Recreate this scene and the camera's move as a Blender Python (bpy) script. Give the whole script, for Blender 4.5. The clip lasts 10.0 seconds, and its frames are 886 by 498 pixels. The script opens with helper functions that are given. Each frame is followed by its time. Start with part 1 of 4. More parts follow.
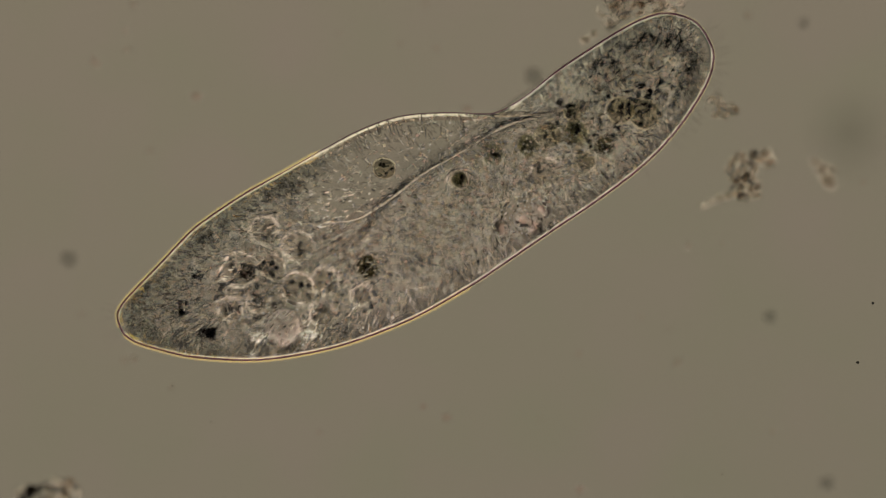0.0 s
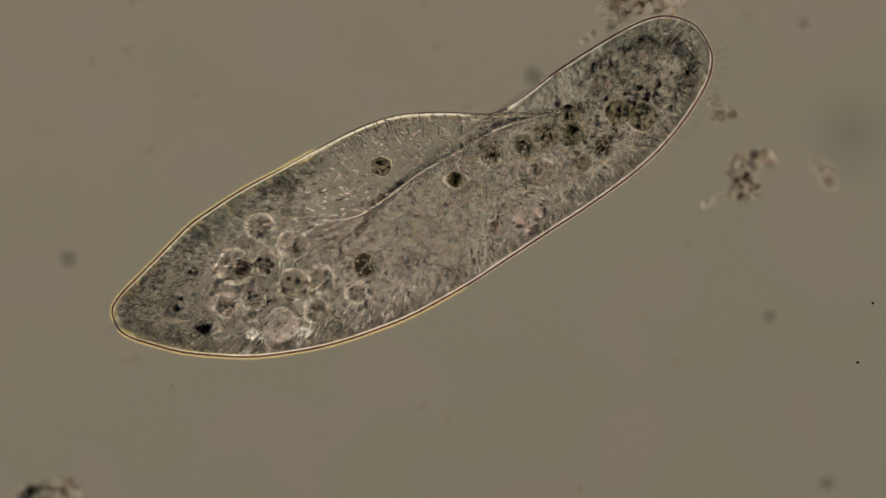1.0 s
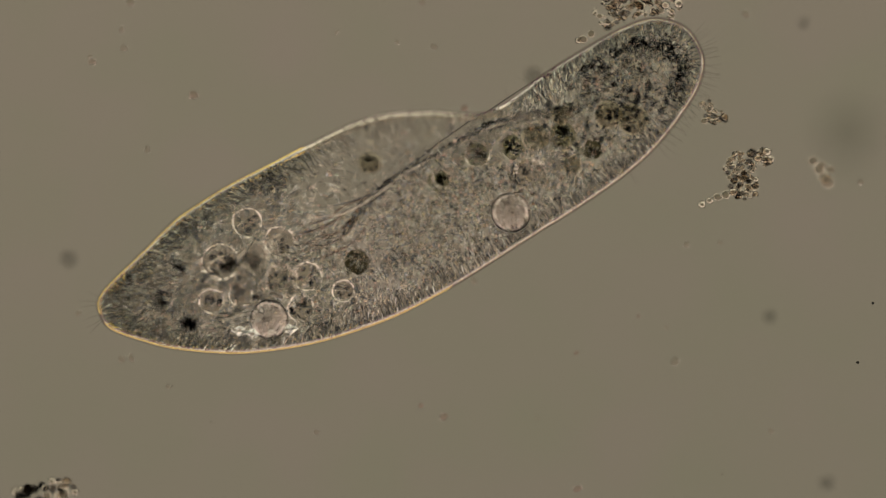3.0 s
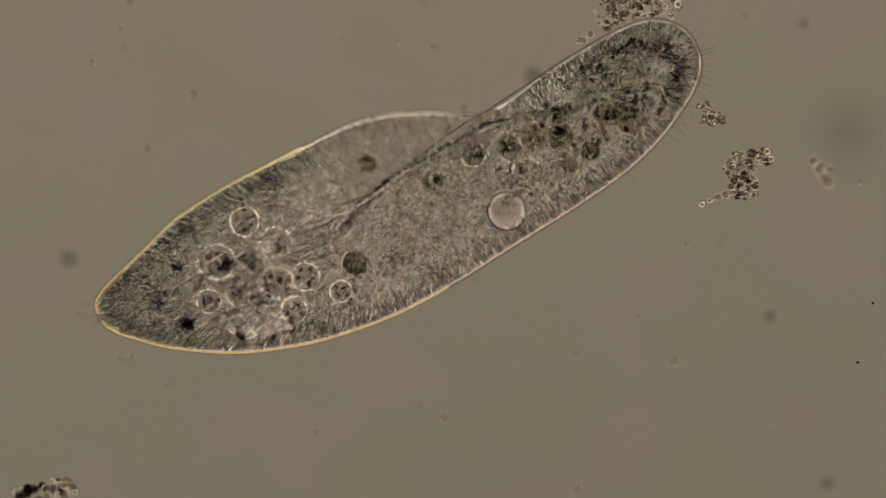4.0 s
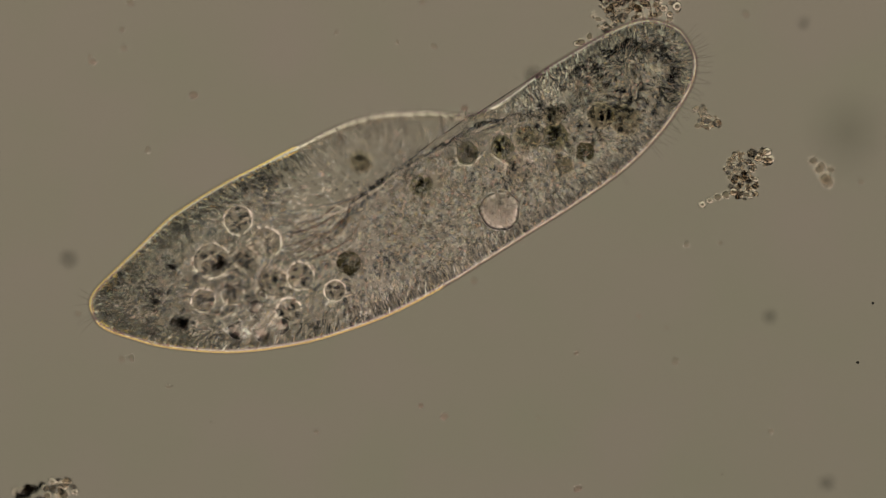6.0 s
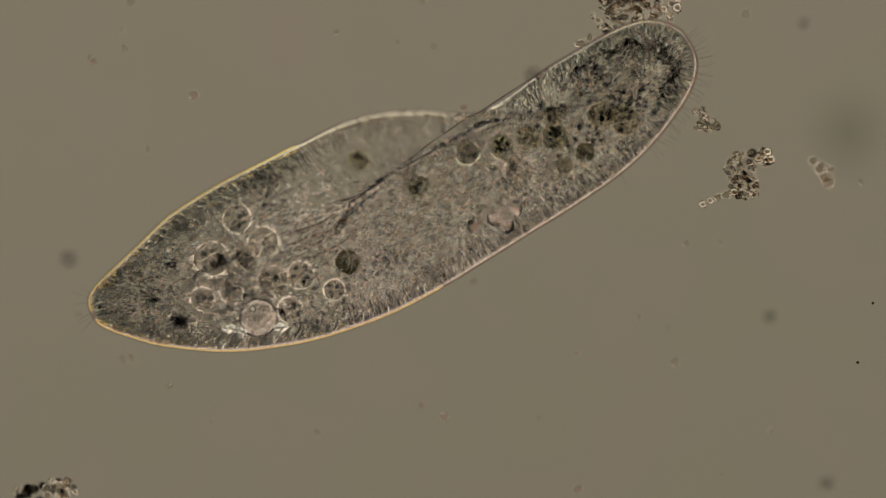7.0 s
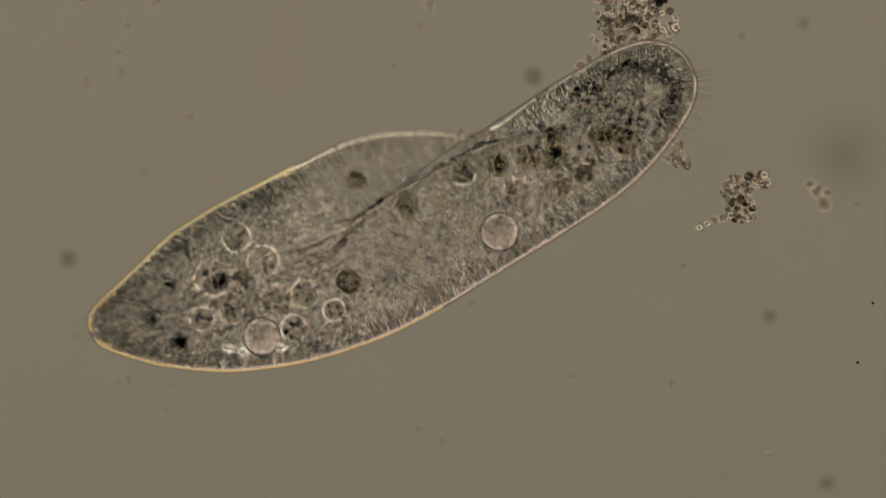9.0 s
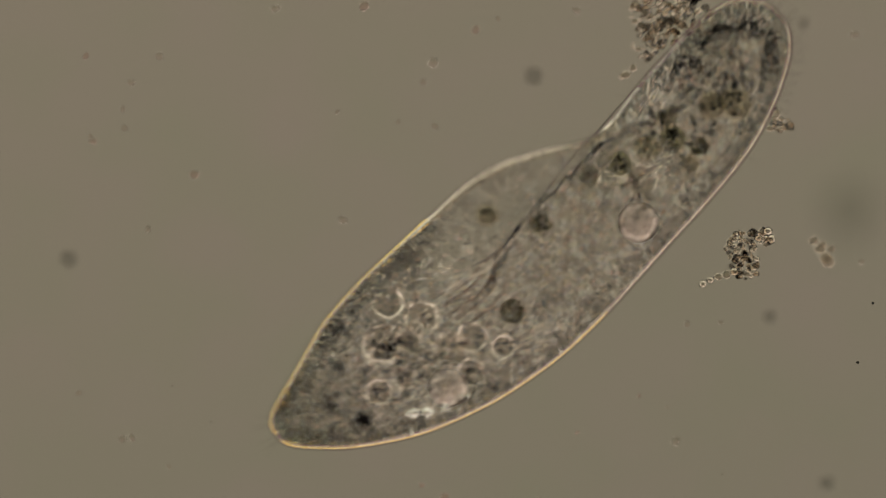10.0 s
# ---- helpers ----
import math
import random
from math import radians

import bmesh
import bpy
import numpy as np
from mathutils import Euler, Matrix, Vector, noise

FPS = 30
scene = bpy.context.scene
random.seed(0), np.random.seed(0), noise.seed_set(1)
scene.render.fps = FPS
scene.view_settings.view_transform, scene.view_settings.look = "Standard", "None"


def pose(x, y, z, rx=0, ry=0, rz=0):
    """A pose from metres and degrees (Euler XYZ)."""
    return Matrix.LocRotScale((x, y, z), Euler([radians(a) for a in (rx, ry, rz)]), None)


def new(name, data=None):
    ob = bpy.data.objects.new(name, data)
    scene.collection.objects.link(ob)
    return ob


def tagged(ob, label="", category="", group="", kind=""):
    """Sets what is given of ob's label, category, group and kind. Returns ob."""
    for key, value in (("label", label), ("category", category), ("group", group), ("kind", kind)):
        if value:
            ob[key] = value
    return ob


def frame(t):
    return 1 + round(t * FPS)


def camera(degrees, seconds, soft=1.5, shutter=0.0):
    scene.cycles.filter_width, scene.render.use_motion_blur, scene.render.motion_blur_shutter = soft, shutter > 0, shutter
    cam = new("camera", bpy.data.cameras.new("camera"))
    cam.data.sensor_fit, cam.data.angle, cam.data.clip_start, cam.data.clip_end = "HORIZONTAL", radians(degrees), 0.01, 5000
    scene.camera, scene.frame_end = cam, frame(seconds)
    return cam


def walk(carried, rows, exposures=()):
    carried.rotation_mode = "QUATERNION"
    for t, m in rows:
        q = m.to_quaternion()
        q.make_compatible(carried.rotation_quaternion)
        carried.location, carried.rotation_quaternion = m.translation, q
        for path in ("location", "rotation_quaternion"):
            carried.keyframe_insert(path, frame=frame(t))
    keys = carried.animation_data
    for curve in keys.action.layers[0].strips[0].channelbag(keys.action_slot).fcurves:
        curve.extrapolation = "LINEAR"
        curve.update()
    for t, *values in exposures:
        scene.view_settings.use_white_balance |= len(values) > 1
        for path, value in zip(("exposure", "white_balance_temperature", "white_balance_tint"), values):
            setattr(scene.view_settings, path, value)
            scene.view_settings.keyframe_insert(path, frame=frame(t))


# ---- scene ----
# A microscope's view of a living ciliate in a drop of pond water, built 1000 times its true size:
# one micrometre is one millimetre here. The slide lies at z = -0.030, its lamp shines up from below.
UM = 0.001                 # one micrometre of the specimen
G = 0.0002                 # one division of the eyepiece scale, 0.2 micrometres
EYE = 14.9715               # working height of the lens over the plane z = 0
FOCUS = -0.004             # height of the plane in focus once the focus is set

cam = camera(1.2, 10.0, soft=1.4, shutter=0.7)
cam.data.dof.use_dof = True
cam.data.dof.focus_distance = EYE - FOCUS
cam.data.dof.aperture_fstop = 1.1


def on(x, y, z=0.0):
    """A place from eyepiece divisions (right and down from the field's corner) and micrometres of height."""
    return Vector(((x - 784) * G, (441 - y) * G, z * UM))


# stage shifts: seconds, divisions right and down by which the slide slides under the lens, micrometres of focus
STAGE = [(0.0, 4.5, 1.5, 17), (1.0, 4.5, 1.5, 17), (1.15, 3.5, 1, 13), (1.3, 2, .5, 3), (1.45, 1.2, 0, 0), (2.0, 0, 0, 0),
         (5.5, 0, 0, 0), (7.0, 0.8, 0, 0), (7.5, -3.5, 0.2, 0), (8.0, -5.5, 3, 0), (8.5, -5.5, 6, 0), (8.8, -5, 13.4, 0),
         (9.0, -5, 41, 0), (9.2, -5.2, 66.5, 0), (9.3, -5.6, 92, 0), (9.5, -6, 138, 0), (9.7, 1, 141, 0), (10.0, 1.5, 141, 0)]


def lens_rows(x=0.0, y=0.0, z=0.0):
    return [(t, pose(x - dx * G, y + dy * G, z + dz * UM)) for t, dx, dy, dz in STAGE]


walk(cam, lens_rows(z=EYE))

# ---------------------------------------------------------------- light
world = bpy.data.worlds.new("dim_room")
world.use_nodes = True
world.node_tree.nodes["Background"].inputs["Color"].default_value = (0.9, 0.95, 1.0, 1)
world.node_tree.nodes["Background"].inputs["Strength"].default_value = 0.015
scene.world = world
scene.cycles.transparent_max_bounces = 48
scene.cycles.max_bounces, scene.cycles.transmission_bounces = 28, 28
scene.cycles.caustics_refractive = True


class Mat:
    """A node material with short ways to add and link nodes."""

    def __init__(self, name):
        self.m = bpy.data.materials.new(name)
        self.m.use_nodes = True
        self.t = self.m.node_tree
        self.t.nodes.clear()
        self.out = self.add("ShaderNodeOutputMaterial")

    def add(self, kind, operation="", blend_type="", data_type=""):
        node = self.t.nodes.new(kind)
        if operation:
            node.operation = operation
        if data_type:
            node.data_type = data_type
        if blend_type:
            node.blend_type = blend_type
        return node

    def link(self, a, b):
        self.t.links.new(a, b)

    def noise(self, scale, detail=3.0, rough=0.5, coords="Object"):
        tc, n = self.add("ShaderNodeTexCoord"), self.add("ShaderNodeTexNoise")
        n.inputs["Scale"].default_value, n.inputs["Detail"].default_value, n.inputs["Roughness"].default_value = scale, detail, rough
        self.link(tc.outputs[coords], n.inputs["Vector"])
        return n.outputs["Fac"]

    def ramp(self, fac, stops):
        r = self.add("ShaderNodeValToRGB")
        while len(r.color_ramp.elements) < len(stops):
            r.color_ramp.elements.new(0.5)
        for e, (p, c) in zip(r.color_ramp.elements, stops):
            e.position, e.color = p, (*c, 1)
        self.link(fac, r.inputs["Fac"])
        return r.outputs["Color"]

    def bump(self, fac, strength, distance):
        b = self.add("ShaderNodeBump")
        b.inputs["Strength"].default_value, b.inputs["Distance"].default_value = strength, distance
        self.link(fac, b.inputs["Height"])
        return b.outputs["Normal"]

    def mix(self, a, b, fac):
        m = self.add("ShaderNodeMixShader")
        if isinstance(fac, float):
            m.inputs[0].default_value = fac
        else:
            self.link(fac, m.inputs[0])
        self.link(a, m.inputs[1])
        self.link(b, m.inputs[2])
        return m.outputs[0]

    def done(self, shader):
        self.link(shader, self.out.inputs["Surface"])
        return self.m


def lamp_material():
    """The lamp's ground glass: an even warm-grey field inside; the unseen dim gap and brighter ring round it are added.
    """
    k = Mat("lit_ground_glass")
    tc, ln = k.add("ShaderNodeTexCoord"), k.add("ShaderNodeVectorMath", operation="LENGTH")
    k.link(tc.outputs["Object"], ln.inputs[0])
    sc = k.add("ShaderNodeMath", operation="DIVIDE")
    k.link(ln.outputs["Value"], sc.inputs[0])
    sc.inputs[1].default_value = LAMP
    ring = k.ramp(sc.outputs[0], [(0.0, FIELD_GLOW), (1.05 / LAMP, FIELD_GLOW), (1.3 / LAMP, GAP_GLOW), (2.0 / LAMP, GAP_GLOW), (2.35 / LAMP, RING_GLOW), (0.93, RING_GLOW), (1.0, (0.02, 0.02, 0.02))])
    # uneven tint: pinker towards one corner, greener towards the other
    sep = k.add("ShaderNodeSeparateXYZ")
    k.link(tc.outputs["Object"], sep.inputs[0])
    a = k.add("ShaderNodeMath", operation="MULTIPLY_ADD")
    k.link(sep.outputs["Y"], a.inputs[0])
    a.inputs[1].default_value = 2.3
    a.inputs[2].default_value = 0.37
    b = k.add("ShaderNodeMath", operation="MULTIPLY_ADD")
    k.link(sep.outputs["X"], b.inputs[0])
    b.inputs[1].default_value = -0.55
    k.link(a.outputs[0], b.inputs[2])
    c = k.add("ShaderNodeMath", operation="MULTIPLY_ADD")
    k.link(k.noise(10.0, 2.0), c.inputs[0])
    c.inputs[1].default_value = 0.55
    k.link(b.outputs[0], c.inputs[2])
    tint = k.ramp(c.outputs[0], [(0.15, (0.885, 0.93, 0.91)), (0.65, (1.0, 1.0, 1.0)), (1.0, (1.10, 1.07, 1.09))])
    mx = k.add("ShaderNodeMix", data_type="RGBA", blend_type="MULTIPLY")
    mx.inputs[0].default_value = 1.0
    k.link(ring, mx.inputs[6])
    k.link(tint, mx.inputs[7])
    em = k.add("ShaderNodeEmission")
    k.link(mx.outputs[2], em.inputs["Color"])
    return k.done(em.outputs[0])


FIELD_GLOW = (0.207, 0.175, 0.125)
# unseen gap and ring, added to put dark and bright contours on clear edges
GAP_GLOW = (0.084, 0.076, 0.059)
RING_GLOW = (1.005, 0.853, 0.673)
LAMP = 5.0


# ---------------------------------------------------------------- materials
def clear(name, colour, ior, bump=0.0, scale=400.0, depth=0.0005, rough=0.0, stain=None, patch=0.12, tints=None):
    """Clear living matter or glass that bends the light; stain: second colour in soft patches; tints: one for each bead."""
    k = Mat(name)
    r = k.add("ShaderNodeBsdfRefraction")
    r.inputs["IOR"].default_value, r.inputs["Roughness"].default_value = ior, rough
    if stain:
        k.link(k.ramp(k.noise(scale * patch, 3.0), [(0.35, colour), (0.65, stain)]), r.inputs["Color"])
    elif tints:
        info = k.add("ShaderNodeNewGeometry")
        k.link(k.ramp(info.outputs["Random Per Island"], [(i / (len(tints) - 1), c) for i, c in enumerate(tints)]), r.inputs["Color"])
    else:
        r.inputs["Color"].default_value = (*colour, 1)
    if bump:
        k.link(k.bump(k.noise(scale, 3.0, 0.6), bump, depth), r.inputs["Normal"])
    return k.done(r.outputs[0])


def grain(name, dark, light, see=0.0, scale=500.0):
    """Dull grains; see: the share of light that passes straight through."""
    k = Mat(name)
    p = k.add("ShaderNodeBsdfPrincipled")
    info = k.add("ShaderNodeNewGeometry")
    both = k.add("ShaderNodeMath", operation="MULTIPLY_ADD")
    k.link(k.noise(scale), both.inputs[0])
    both.inputs[1].default_value = 0.5
    half = k.add("ShaderNodeMath", operation="MULTIPLY")
    k.link(info.outputs["Random Per Island"], half.inputs[0])
    half.inputs[1].default_value = 0.5
    k.link(half.outputs[0], both.inputs[2])
    colour = k.ramp(both.outputs[0], [(0.25, dark), (0.75, light)])
    k.link(colour, p.inputs["Base Color"])
    p.inputs["Roughness"].default_value = 0.55
    if not see:
        return k.done(p.outputs[0])
    tl, tr = k.add("ShaderNodeBsdfTranslucent"), k.add("ShaderNodeBsdfTransparent")
    k.link(colour, tl.inputs["Color"])
    return k.done(k.mix(k.mix(p.outputs[0], tl.outputs[0], 0.7), tr.outputs[0], see))


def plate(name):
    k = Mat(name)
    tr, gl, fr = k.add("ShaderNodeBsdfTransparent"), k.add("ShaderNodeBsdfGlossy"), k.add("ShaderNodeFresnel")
    k.link(k.ramp(k.noise(26.0, 2.0), [(0.36, (0.972, 0.993, 0.965)), (0.64, (0.999, 0.987, 0.996))]), tr.inputs["Color"])     # mottled tint of the lit background, put into the glass colour
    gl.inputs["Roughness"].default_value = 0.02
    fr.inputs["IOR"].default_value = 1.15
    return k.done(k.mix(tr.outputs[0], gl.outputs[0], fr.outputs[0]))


M_LAMP = lamp_material()
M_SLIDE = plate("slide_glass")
M_BODY = clear("pellicle", (0.994, 0.978, 0.972), 1.04, 0.15, 420.0, 0.0008, stain=(0.987, 0.970, 0.962))
M_LIP = grain("fold_of_pellicle", (0.17, 0.06, 0.075), (0.28, 0.13, 0.15), 0.5)
M_SEAM = grain("seam", (0.03, 0.06, 0.055), (0.13, 0.18, 0.16), 0.72)
# added thread: the rim's dark purple refraction line put into a colour
M_OUTLINE = grain("rim_outline", (0.42, 0.08, 0.20), (0.56, 0.16, 0.32), 0.36)
# the rim's bright line and yellow colour fringe, put into added tubes
M_RIM_LIGHT = clear("rim_light_thread", (1.0, 0.92, 0.75), 1.11)
M_RIM_LIGHT_WARM = clear("warm_rim_light", (1.0, 0.90, 0.60), 1.15)
M_FOLD = clear("soft_fold", (1.0, 0.985, 0.965), 1.06, rough=0.1)
M_UPLIP = clear("upper_fold", (1.0, 0.985, 0.965), 1.12)
# clear tube matter that bends lamp light into a pale lobe edge
M_EDGE = clear("lobe_edge_light", (1.0, 0.985, 0.95), 1.07)
M_WAVE = clear("gullet_wall", (0.84, 0.80, 0.78), 1.13, 0.2, 400.0)
# tints: the lens's colour fringes put into the rods
M_ROD = clear("trichocyst", (0.97, 0.97, 0.96), 1.135, tints=[(0.99, 0.95, 0.92), (0.97, 0.97, 0.93), (0.94, 0.975, 0.97), (0.97, 0.98, 1.0)])
M_ROD_DULL = grain("dull_trichocyst", (0.03, 0.04, 0.036), (0.13, 0.14, 0.125), 0.6)
M_CILIA = grain("cilium", (0.10, 0.07, 0.09), (0.24, 0.18, 0.21), 0.85)
M_GRAIN = grain("cytoplasm_grain", (0.06, 0.055, 0.05), (0.45, 0.42, 0.38), 0.6)
# droplet tints stand in for colour fringes of the lens as well
M_DROP = clear("fat_droplet", (0.95, 0.945, 0.925), 1.23, tints=[(0.97, 0.885, 0.865), (0.96, 0.94, 0.86), (0.95, 0.945, 0.95), (0.915, 0.945, 0.91), (0.95, 0.96, 1.0)])
M_OIL = clear("oil", (0.93, 0.92, 0.90), 1.3)
M_DARK = clear("dark_granule", (0.74, 0.72, 0.67), 1.4, 0.3, 500.0, stain=(0.45, 0.43, 0.38))
M_BLACK = grain("black_granule", (0.010, 0.010, 0.008), (0.06, 0.055, 0.045), 0.25)
M_FOOD = grain("food_grain", (0.018, 0.017, 0.010), (0.10, 0.085, 0.045), 0.32)
M_BROWN = grain("brown_grain", (0.07, 0.028, 0.012), (0.30, 0.15, 0.07), 0.5)
M_GREEN = grain("green_food_grain", (0.03, 0.035, 0.022), (0.24, 0.23, 0.15), 0.35)
M_SKIN = clear("vacuole_membrane", (0.975, 0.96, 0.94), 0.945)
# facets that stand in for white glints of the emptied vacuole
M_GLINT = clear("crystal", (0.97, 1.0, 1.0), 1.105)
M_NEEDLE = grain("needle", (0.06, 0.02, 0.015), (0.12, 0.05, 0.04), 0.2)
M_PEA = clear("pale_green_bead", (0.96, 0.95, 0.86), 1.15)
M_BALL = clear("dark_food_mass", (0.66, 0.65, 0.57), 1.05, 0.5, 600.0, stain=(0.40, 0.40, 0.34))
M_MASS = clear("food_mass", (0.91, 0.89, 0.82), 1.05, 0.5, 600.0, stain=(0.80, 0.78, 0.70), patch=0.3)
M_OLIVE = clear("olive_food_mass", (0.90, 0.90, 0.82), 1.04, 0.5, 900.0, stain=(0.70, 0.73, 0.65), patch=0.4)
M_FLUID = clear("vacuole_fluid", (0.995, 0.965, 0.958), 1.33, 0.5, 1400.0, rough=0.42, stain=(0.86, 0.81, 0.79), patch=0.5)
M_RIM = grain("vacuole_rim", (0.06, 0.08, 0.08), (0.15, 0.18, 0.16), 0.7)
M_BEAD = clear("detritus_bead", (0.94, 0.915, 0.88), 1.22, 0.2, 500.0, stain=(0.81, 0.775, 0.73))
M_CRUMB = grain("brown_crumb", (0.16, 0.10, 0.055), (0.42, 0.31, 0.19), 0.55)
M_BEAD_DULL = clear("dull_detritus_bead", (0.93, 0.90, 0.86), 1.08, 0.2, 500.0, stain=(0.80, 0.76, 0.71))
M_PALE = clear("pale_bead", (0.97, 0.945, 0.93), 1.045, 0.2, 400.0)
M_ROSE = clear("rosy_speck", (0.97, 0.90, 0.885), 1.05, 0.2, 400.0)
M_DUST = grain("dust", (0.01, 0.01, 0.01), (0.04, 0.04, 0.04), 0.0)
M_SMEAR = grain("smear", (0.02, 0.02, 0.02), (0.06, 0.06, 0.05), 0.88)
M_HAZE = grain("thin_dust", (0.02, 0.02, 0.02), (0.06, 0.06, 0.05), 0.8)


# ---------------------------------------------------------------- mesh helpers
def mesh(name, verts, faces, material, smooth=True):
    me = bpy.data.meshes.new(name)
    me.from_pydata([tuple(v) for v in verts], [], [tuple(dict.fromkeys(f)) for f in faces])
    me.update()
    me.materials.append(material)
    if smooth:
        me.polygons.foreach_set("use_smooth", [True] * len(me.polygons))
    return me


def child(name, me, parent, m=None, label="", kind=""):
    ob = new(name, me)
    ob.parent = parent
    if m is not None:
        ob.matrix_basis = m
    return tagged(ob, label=label, kind=kind)


def ball(level, lump=0.0, seed=0.0):
    """Vertices and faces of a unit ball, lumpy where asked."""
    bm = bmesh.new()
    bmesh.ops.create_icosphere(bm, subdivisions=level, radius=1.0)
    if lump:
        for v in bm.verts:
            v.co *= 1 + lump * noise.noise(v.co * 1.6 + Vector((seed, seed * 2, 0)))
    verts = np.array([v.co[:] for v in bm.verts])
    faces = np.array([[v.index for v in f.verts] for f in bm.faces])
    bm.free()
    return verts, faces


BALL1 = ball(1)
LUMP2 = [ball(2, 0.35, s) for s in (1.3, 4.1, 7.7)]


def scatter(shape, places, sizes):
    """One set of vertices and faces: the shape at every place (metres), in every size (a number or three)."""
    v, f = shape
    places, sizes = np.asarray(places, float), np.asarray(sizes, float)
    if sizes.ndim == 1:
        sizes = np.repeat(sizes[:, None], 3, 1)
    verts = (v[None] * sizes[:, None] + places[:, None]).reshape(-1, 3)
    faces = (f[None] + (np.arange(len(places)) * len(v))[:, None, None]).reshape(-1, f.shape[1])
    return verts, faces.tolist()


def rods(starts, ends, radius, sides=3, taper=0.5):
    """Many thin tapered rods in one set of vertices and faces."""
    a, b = np.asarray(starts, float), np.asarray(ends, float)
    d = b - a
    d /= np.linalg.norm(d, axis=1)[:, None] + 1e-12
    ref = np.where(np.abs(d[:, 2:3]) < 0.9, [[0, 0, 1.0]], [[1.0, 0, 0]])
    u = np.cross(d, ref)
    u /= np.linalg.norm(u, axis=1)[:, None]
    w = np.cross(d, u)
    r = np.broadcast_to(np.asarray(radius, float), (len(a),))[:, None]
    verts = []
    for base, k in ((a, 1.0), (b, taper)):
        for i in range(sides):
            q = 2 * math.pi * i / sides
            verts.append(base + (u * math.cos(q) + w * math.sin(q)) * r * k)
    verts = np.stack(verts, 1).reshape(-1, 3)
    faces = []
    for j in range(len(a)):
        o = j * 2 * sides
        for i in range(sides):
            n = (i + 1) % sides
            faces.append((o + i, o + n, o + sides + n, o + sides + i))
        faces.append(tuple(o + i for i in range(sides))[::-1])
        faces.append(tuple(o + sides + i for i in range(sides)))
    return verts, faces


def tube(points, radii, sides=10):
    """A round tube along a smooth line of points, with closed, rounded ends."""
    p = np.asarray([tuple(q) for q in points], float)
    t = np.gradient(p, axis=0)
    t /= np.linalg.norm(t, axis=1)[:, None]
    up = np.array([0, 0, 1.0])
    verts, faces = [], []
    for q, d, r in zip(p, t, radii):
        u = np.cross(d, up)
        u /= np.linalg.norm(u)
        w = np.cross(d, u)
        verts += [q + (u * math.cos(2 * math.pi * i / sides) + w * math.sin(2 * math.pi * i / sides)) * r for i in range(sides)]
    for j in range(len(p) - 1):
        for i in range(sides):
            n = (i + 1) % sides
            faces.append((j * sides + i, j * sides + n, (j + 1) * sides + n, (j + 1) * sides + i))
    faces.append(tuple(range(sides))[::-1])
    faces.append(tuple((len(p) - 1) * sides + i for i in range(sides)))
    return verts, faces


def smooth_line(knots, count):
    """A smooth line through a few knots (any number of columns)."""
    k = np.asarray(knots, float)
    k = np.vstack([2 * k[0] - k[1], k, 2 * k[-1] - k[-2]])
    out = []
    for q in np.linspace(0, len(k) - 3 - 1e-9, count):
        i = int(q)
        f = q - i
        a, b, c, d = k[i:i + 4]
        out.append(0.5 * (2 * b + (c - a) * f + (2 * a - 5 * b + 4 * c - d) * f * f + (3 * b - a - 3 * c + d) * f ** 3))
    return np.array(out)


rng = np.random.default_rng(7)

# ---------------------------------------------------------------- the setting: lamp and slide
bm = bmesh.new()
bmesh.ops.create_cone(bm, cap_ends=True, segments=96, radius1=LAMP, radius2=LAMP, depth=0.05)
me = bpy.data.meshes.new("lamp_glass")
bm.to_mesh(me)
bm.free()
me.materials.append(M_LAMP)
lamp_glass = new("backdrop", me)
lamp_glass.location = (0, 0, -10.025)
tagged(lamp_glass, "warm grey ground glass of the microscope lamp, with a dim gap and bright ring added", "lamp glass", kind="structure")

bm = bmesh.new()
bmesh.ops.create_cube(bm, size=1.0)
bmesh.ops.scale(bm, verts=bm.verts, vec=(0.76, 0.6, 0.15))
bmesh.ops.bevel(bm, geom=bm.edges[:], offset=0.002, segments=2, affect="EDGES")
me = bpy.data.meshes.new("slide")
bm.to_mesh(me)
bm.free()
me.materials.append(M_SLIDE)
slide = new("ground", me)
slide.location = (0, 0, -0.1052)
tagged(slide, "clear glass microscope slide under pond water, tinted with the lit background's mottling", "glass slide", kind="structure")

# ---------------------------------------------------------------- the ciliate
PIVOT = (640, 380)
HOME = on(*PIVOT)
ciliate = new("ciliate")
ciliate.matrix_basis = Matrix.Translation(HOME)
tagged(ciliate, "translucent slipper-shaped ciliate crowded with food vacuoles, gliding in pond water", "microorganism")


def inside(x, y, z=0.0):
    """A place in the ciliate's own space, from eyepiece divisions and micrometres of height."""
    return on(x, y, z) - HOME


AXIS = radians(23.23)
TAIL = inside(172, 550)


def along(s, n, z):
    """Micrometres along the body from the tail, across it and up, in the ciliate's own space."""
    c, q = math.cos(AXIS), math.sin(AXIS)
    return np.stack([TAIL.x + (s * c - n * q) * UM, TAIL.y + (s * q + n * c) * UM, z * UM + 0 * s], -1)


